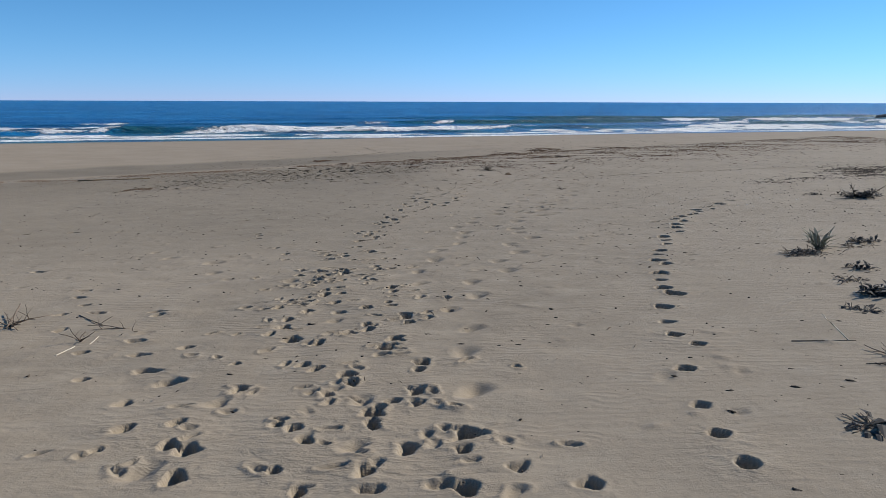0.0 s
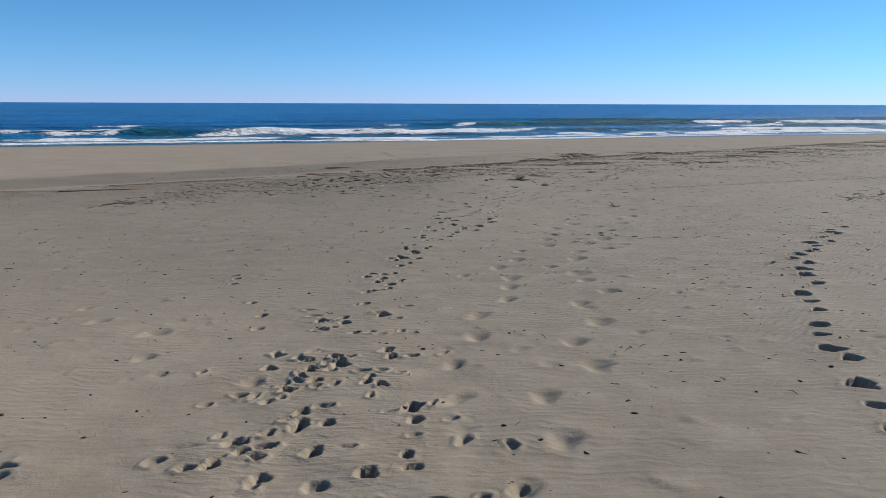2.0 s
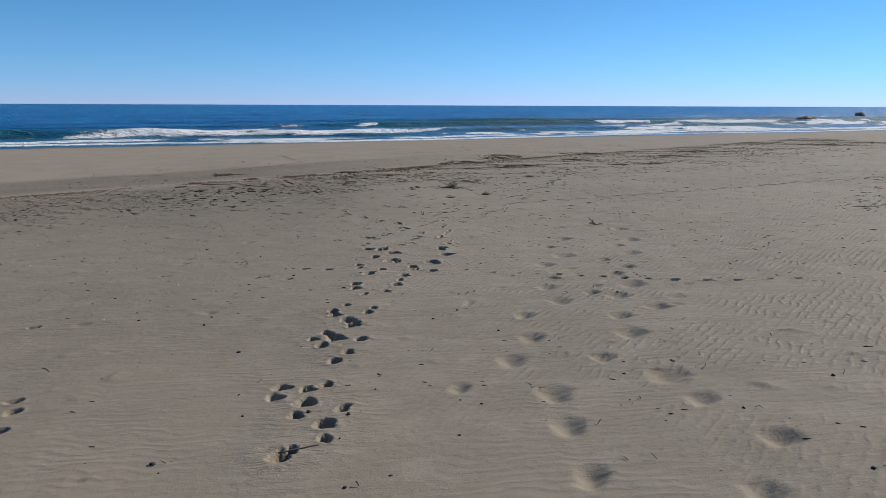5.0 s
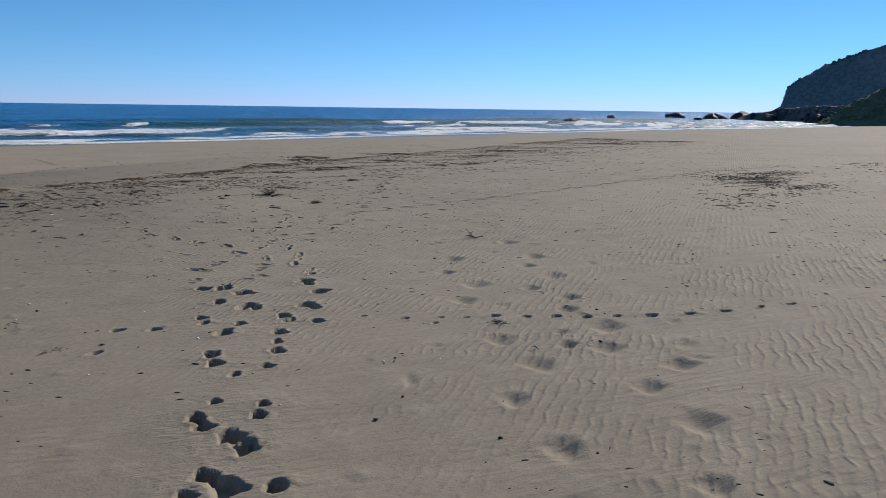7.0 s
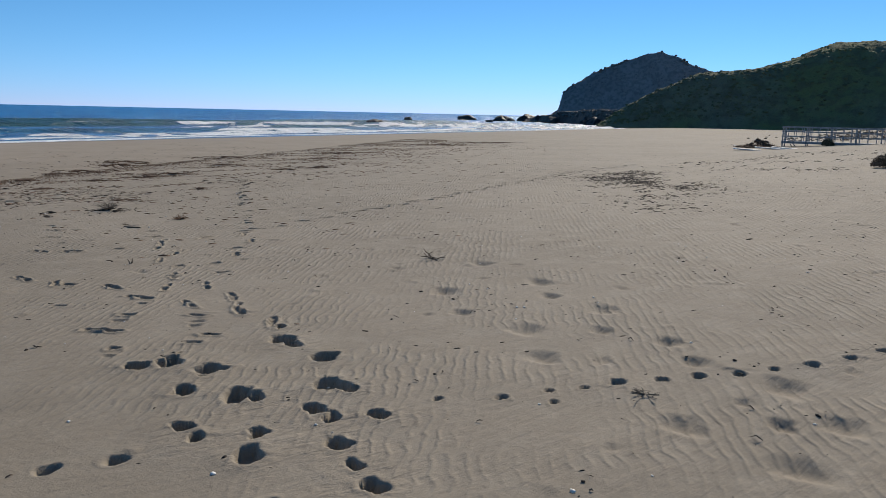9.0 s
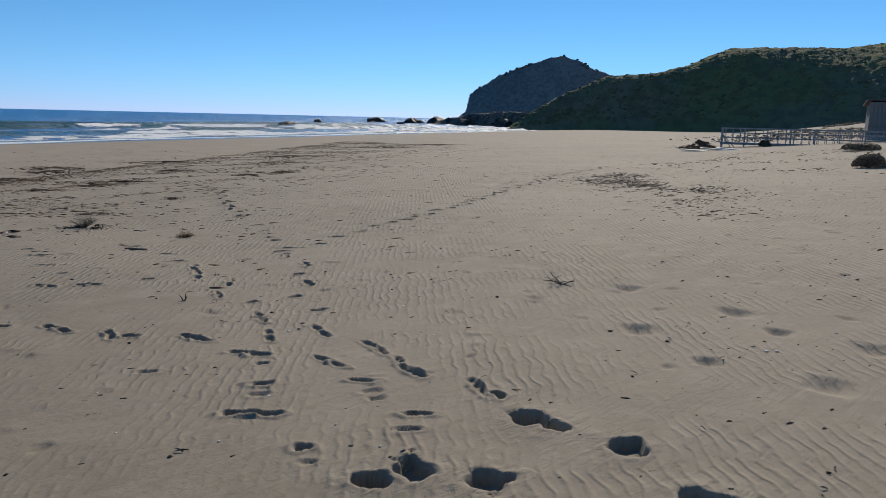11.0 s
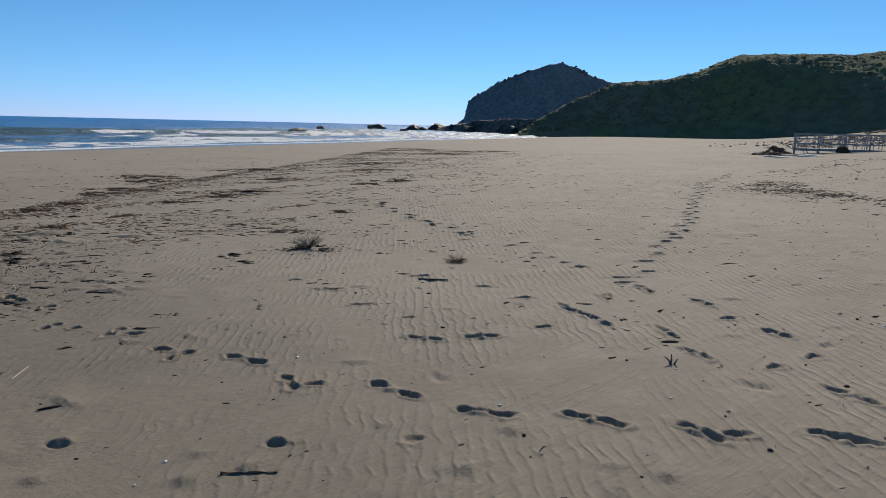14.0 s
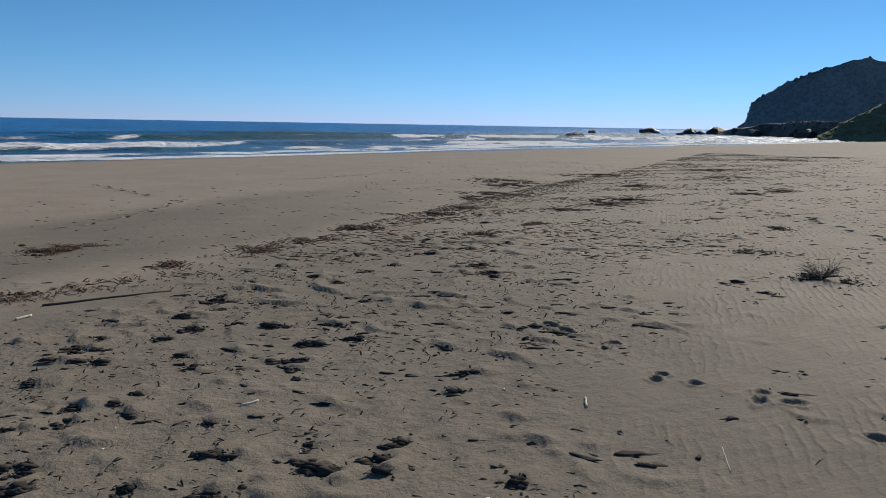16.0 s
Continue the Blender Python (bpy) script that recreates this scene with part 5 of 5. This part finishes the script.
def stalks(name, x, y, count, length, spread, up, radius, material, seed, label, category="plant", leaf=None, leaf_count=0, leaf_len=0.12, heads=0, group="", fork=2, leaf_tilt=(-0.1, 0.9), leaf_wide=(0.10, 0.17)):
    """A dry plant: bent stalks from one root, side twigs, and leaves or seed heads where it has them."""
    rng = random.Random(seed)
    root = tagged(empty_at(name, x, y, ground_at(x, y) + float(lumps(np.array([x]), np.array([y]))[0]) - 0.01), label, category, group)
    bm, tips = bmesh.new(), []
    for _ in range(count):
        a = rng.uniform(0, 6.28)
        way = (math.cos(a) * spread, math.sin(a) * spread, up * rng.uniform(0.5, 1.2))
        pts = bent(rng, (rng.uniform(-0.03, 0.03), rng.uniform(-0.03, 0.03), 0), way, length * rng.uniform(0.5, 1.1))
        tube(bm, pts, radius, radius * 0.45, 5)
        tips.append(pts)
        for _ in range(fork):
            p = pts[rng.randint(1, 3)]
            tube(bm, bent(rng, p, (rng.uniform(-1, 1), rng.uniform(-1, 1), rng.uniform(0.1, 0.9)), length * rng.uniform(0.2, 0.4), 0.1, 3), radius * 0.6, radius * 0.3, 4)
    part("stalk_cluster", bm, material, root)
    if leaf:
        bm = bmesh.new()
        for i in range(leaf_count):
            pts = rng.choice(tips)
            p = pts[rng.randint(0, 3)]
            a, tilt = rng.uniform(0, 6.28), rng.uniform(*leaf_tilt)
            d = Vector((math.cos(a) * math.cos(tilt), math.sin(a) * math.cos(tilt), math.sin(tilt)))
            side = d.cross(Vector((0, 0, 1))).normalized()
            nrm = side.cross(d)
            L = leaf_len * rng.uniform(0.5, 1.2)
            wdt = L * rng.uniform(*leaf_wide)
            mid, tip = p + d * L * 0.5 + nrm * 0.02, p + d * L - Vector((0, 0, L * 0.15))
            vs = [bm.verts.new(q) for q in (p, mid - side * wdt, mid + side * wdt, tip, mid - nrm * wdt * 0.35, mid + nrm * wdt * 0.2)]
            for tri in ((0, 1, 5), (0, 5, 2), (1, 3, 5), (5, 3, 2), (0, 4, 1), (0, 2, 4), (1, 4, 3), (4, 2, 3)):
                bm.faces.new([vs[q] for q in tri])
        part("leaf_cluster", bm, leaf, root, smooth_shade=False)
    if heads:
        bm = bmesh.new()
        for pts in tips[:heads]:
            bmesh.ops.create_icosphere(bm, subdivisions=1, radius=0.022, matrix=Matrix.Translation(pts[-1]))
        part("seed_head", bm, REED, root, "pale dry seed head")
    return root


# beside the start of the walk
stalks("dune_plant", 12.4, 21.4, 34, 0.7, 0.9, 0.5, 0.010, TUFT_GREY, 21, "dark half-dead dune shrub with one tall stalk", leaf=LEAF_DARK, leaf_count=380, leaf_len=0.2)
stalks("tall_stalk", 12.75, 21.45, 1, 1.0, 0.7, 1.0, 0.018, TWIG, 22, "single leaning dry stalk rising from a shrub", heads=1, fork=0)
stalks("dune_plant", 11.9, 22.9, 10, 0.25, 0.9, 0.4, 0.006, TUFT_GREY, 23, "small dark dune plant", leaf=LEAF_DARK, leaf_count=60, leaf_len=0.12)
stalks("dune_plant", 7.02, 12.72, 16, 0.34, 0.5, 0.9, 0.008, TUFT_GREY, 24, "grey-green dune plant with upright strap leaves", leaf=LEAF_GREY, leaf_count=46, leaf_len=0.42, leaf_tilt=(0.3, 1.35), leaf_wide=(0.05, 0.08))
stalks("dry_twigs", 6.72, 12.3, 22, 0.55, 1.0, 0.16, 0.009, TWIG, 25, "low tangle of dark dry twigs and litter on the sand", "twigs", leaf=LEAF_DARK, leaf_count=60, leaf_len=0.16, leaf_tilt=(-0.1, 0.4))
stalks("dry_twigs", 7.75, 12.9, 9, 0.6, 1.0, 0.2, 0.008, TWIG, 44, "few long dry twigs spread flat on the sand", "twigs")
stalks("dune_plant", 6.12, 9.2, 26, 0.34, 1.0, 0.55, 0.008, TUFT_GREY, 26, "dark dune plant in a shaded hollow", leaf=LEAF_DARK, leaf_count=150, leaf_len=0.2)
stalks("dry_twigs", 6.2, 10.15, 8, 0.36, 1.0, 0.25, 0.009, TWIG, 27, "few dry twigs lying crosswise on the sand", "twigs", leaf=LEAF_DARK, leaf_count=26, leaf_len=0.14, leaf_tilt=(-0.1, 0.3))
stalks("dune_plant", 6.8, 10.95, 8, 0.3, 1.0, 0.3, 0.007, TUFT_GREY, 31, "low withered dune plant", leaf=LEAF_DARK, leaf_count=40, leaf_len=0.16)
stalks("dune_plant", 5.5, 8.5, 8, 0.28, 1.0, 0.3, 0.007, TUFT_GREY, 45, "low withered dune plant", leaf=LEAF_DARK, leaf_count=36, leaf_len=0.15, leaf_tilt=(-0.1, 0.3))
stalks("dry_twigs", 4.72, 6.55, 10, 0.45, 1.0, 0.25, 0.009, TWIG, 29, "dry twigs with withered leaves", "twigs", leaf=LEAF_DARK, leaf_count=20, leaf_len=0.12)
stalks("dune_plant", 3.66, 5.06, 9, 0.3, 1.0, 0.14, 0.009, TWIG, 30, "withered thistle with large dark curled leaves", leaf=LEAF_DARK, leaf_count=12, leaf_len=0.3, leaf_tilt=(-0.05, 0.3), leaf_wide=(0.06, 0.11))
stalks("dune_plant", 8.2, 13.4, 12, 0.4, 1.0, 0.3, 0.007, TWIG, 32, "low withered dune plant", leaf=LEAF_DARK, leaf_count=50, leaf_len=0.2)
stalks("reed_bundle", -3.72, 8.4, 5, 0.26, 0.7, 0.7, 0.007, TWIG, 33, "tuft of broken reeds standing in the sand", "reeds", fork=1)
stalks("dry_twigs", -3.35, 8.9, 4, 0.5, 1.0, 0.12, 0.008, TWIG, 34, "thin brown twigs lying on the sand", "twigs")
stalks("dry_twigs", -5.15, 9.3, 9, 0.6, 1.0, 0.45, 0.009, TWIG, 35, "dead leafless twigs sticking out of the sand", "twigs")
# along the walk
stalks("dry_sticks", 0.80, 31.12, 3, 0.10, 0.22, 1.0, 0.012, TWIG, 36, "three short dark sticks standing in the sand", "sticks", fork=0)
stalks("dead_branch", 4.82, 27.95, 7, 0.25, 0.9, 0.55, 0.011, TWIG, 37, "small dead branch with bare side twigs", "branch")
stalks("dry_tuft", 3.42, 36.25, 80, 0.22, 0.8, 0.6, 0.004, TUFT_RED, 38, "reddish-brown tuft of dry stalks with a sand tail", "plant", fork=2)
stalks("dry_shrub", 2.52, 39.15, 60, 0.46, 0.75, 1.05, 0.0035, TUFT_GREY, 39, "grey leafless dry shrub over dark litter", "shrub", fork=3)
stalks("small_plant", 2.28, 21.85, 14, 0.17, 0.9, 0.5, 0.005, TUFT_GREY, 40, "small grey dry plant beside old footprints", fork=2)
stalks("small_plant", 0.85, 17.05, 6, 0.1, 0.9, 0.4, 0.004, TUFT_GREY, 41, "small dry plant on the sand", fork=1)
stalks("small_plant", -2.5, 23.2, 18, 0.2, 1.0, 0.25, 0.005, TUFT_GREY, 42, "flat dry plant on a sand hump", fork=1)
stalks("dead_branch", -0.6, 36.0, 4, 0.22, 1.0, 0.35, 0.008, TWIG, 43, "small dead branch on the sand", "branch")
heap("seaweed_clump", 2.55, 39.0, 0.85, 0.5, 0.1, 20, 160, 301, WEED_DARK, "dark seaweed litter under a dry shrub", 0.08, "clumps in the lumpy sand")


def stick(name, ax, ay, bx, by, radius, material, label, category, seed, lift=0.0, group=""):
    rng = random.Random(seed)
    ax, ay, bx, by = (float(q) for q in (ax, ay, bx, by))
    bm, pts = bmesh.new(), []
    for i in range(7):
        f = i / 6
        px, py = ax + (bx - ax) * f, ay + (by - ay) * f
        pts.append((px - ax + rng.uniform(-1, 1) * radius * 0.5, py - ay + rng.uniform(-1, 1) * radius * 0.5, ground_at(px, py) - ground_at(ax, ay) + radius * 0.75 + lift * f))
    tube(bm, pts, radius, radius * 0.7, 8)
    ob = part(name, bm, material, None, label)
    ob.location = (ax, ay, float(sand_z([ax], [ay])[0]))
    return tagged(ob, label, category, group)


stick("driftwood_pole", -7.75, 42.45, -6.2, 42.65, 0.016, WOOD, "long thin driftwood pole beside the wrack", "driftwood", 1)
stick("driftwood_piece", -8.02, 41.82, -7.85, 41.96, 0.02, REED, "short white driftwood piece on the wrack line", "driftwood", 2)
stick("driftwood_piece", -8.6, 41.5, -8.2, 41.75, 0.028, WOOD, "dark driftwood piece on the wrack line", "driftwood", 3)
stick("driftwood_pole", -17.2, 34.8, -14.2, 35.9, 0.03, DRY_GRASS, "long tan driftwood pole beside the wrack", "driftwood", 4)
stick("reed_piece", -3.74, 36.62, -3.62, 36.8, 0.011, REED, "short bleached reed on the sand", "reed", 5, group="reeds on the sand")
stick("reed_piece", -3.6, 35.3, -3.35, 35.6, 0.004, REED, "thin bleached reed lying on ripples", "reed", 6, group="reeds on the sand")
stick("reed_piece", -0.3, 14.6, 0.0, 14.75, 0.006, REED, "thin bleached reed on the sand", "reed", 7, group="reeds on the sand")
stick("reed_piece", -6.2, 37.9, -6.05, 37.95, 0.012, REED, "short bleached reed on the sand", "reed", 8, group="reeds on the sand")
stick("dry_twig", -1.4, 16.0, -1.1, 16.1, 0.007, TWIG, "dark thin twig lying on the sand", "twig", 10, group="twigs on the sand")
stick("dry_twig", -3.26, 32.26, -3.0, 32.0, 0.012, WOOD, "dark stick on a small sand hummock", "twig", 13, group="twigs on the sand")
stick("dry_twig", 1.95, 35.66, 2.2, 35.3, 0.016, WOOD, "dark stick half buried in sand", "twig", 14, group="twigs on the sand")
stick("dry_stalk", 4.65, 7.28, 4.44, 7.42, 0.007, REED, "thin bleached stalk leaning out of the sand", "stalk", 15, 0.24)
stick("dry_twig", 4.11, 7.32, 4.72, 7.26, 0.006, TWIG, "long thin twig lying on the sand", "twig", 16, group="twigs on the sand")
stick("dry_twig", -4.43, 9.73, -3.78, 9.09, 0.008, TWIG, "dark twig with a bent end on the sand", "twig", 17, group="twigs on the sand")
stick("reed_piece", -3.69, 7.77, -3.66, 8.12, 0.006, REED, "short bleached reed on the sand", "reed", 18, group="reeds on the sand")
stick("reed_piece", -3.53, 8.2, -3.6, 8.58, 0.005, REED, "short bleached reed on the sand", "reed", 19, group="reeds on the sand")
stick("dry_twig", -5.1, 9.17, -5.44, 10.1, 0.012, TWIG, "dark dead branch on the sand", "twig", 20, 0.12, "twigs on the sand")
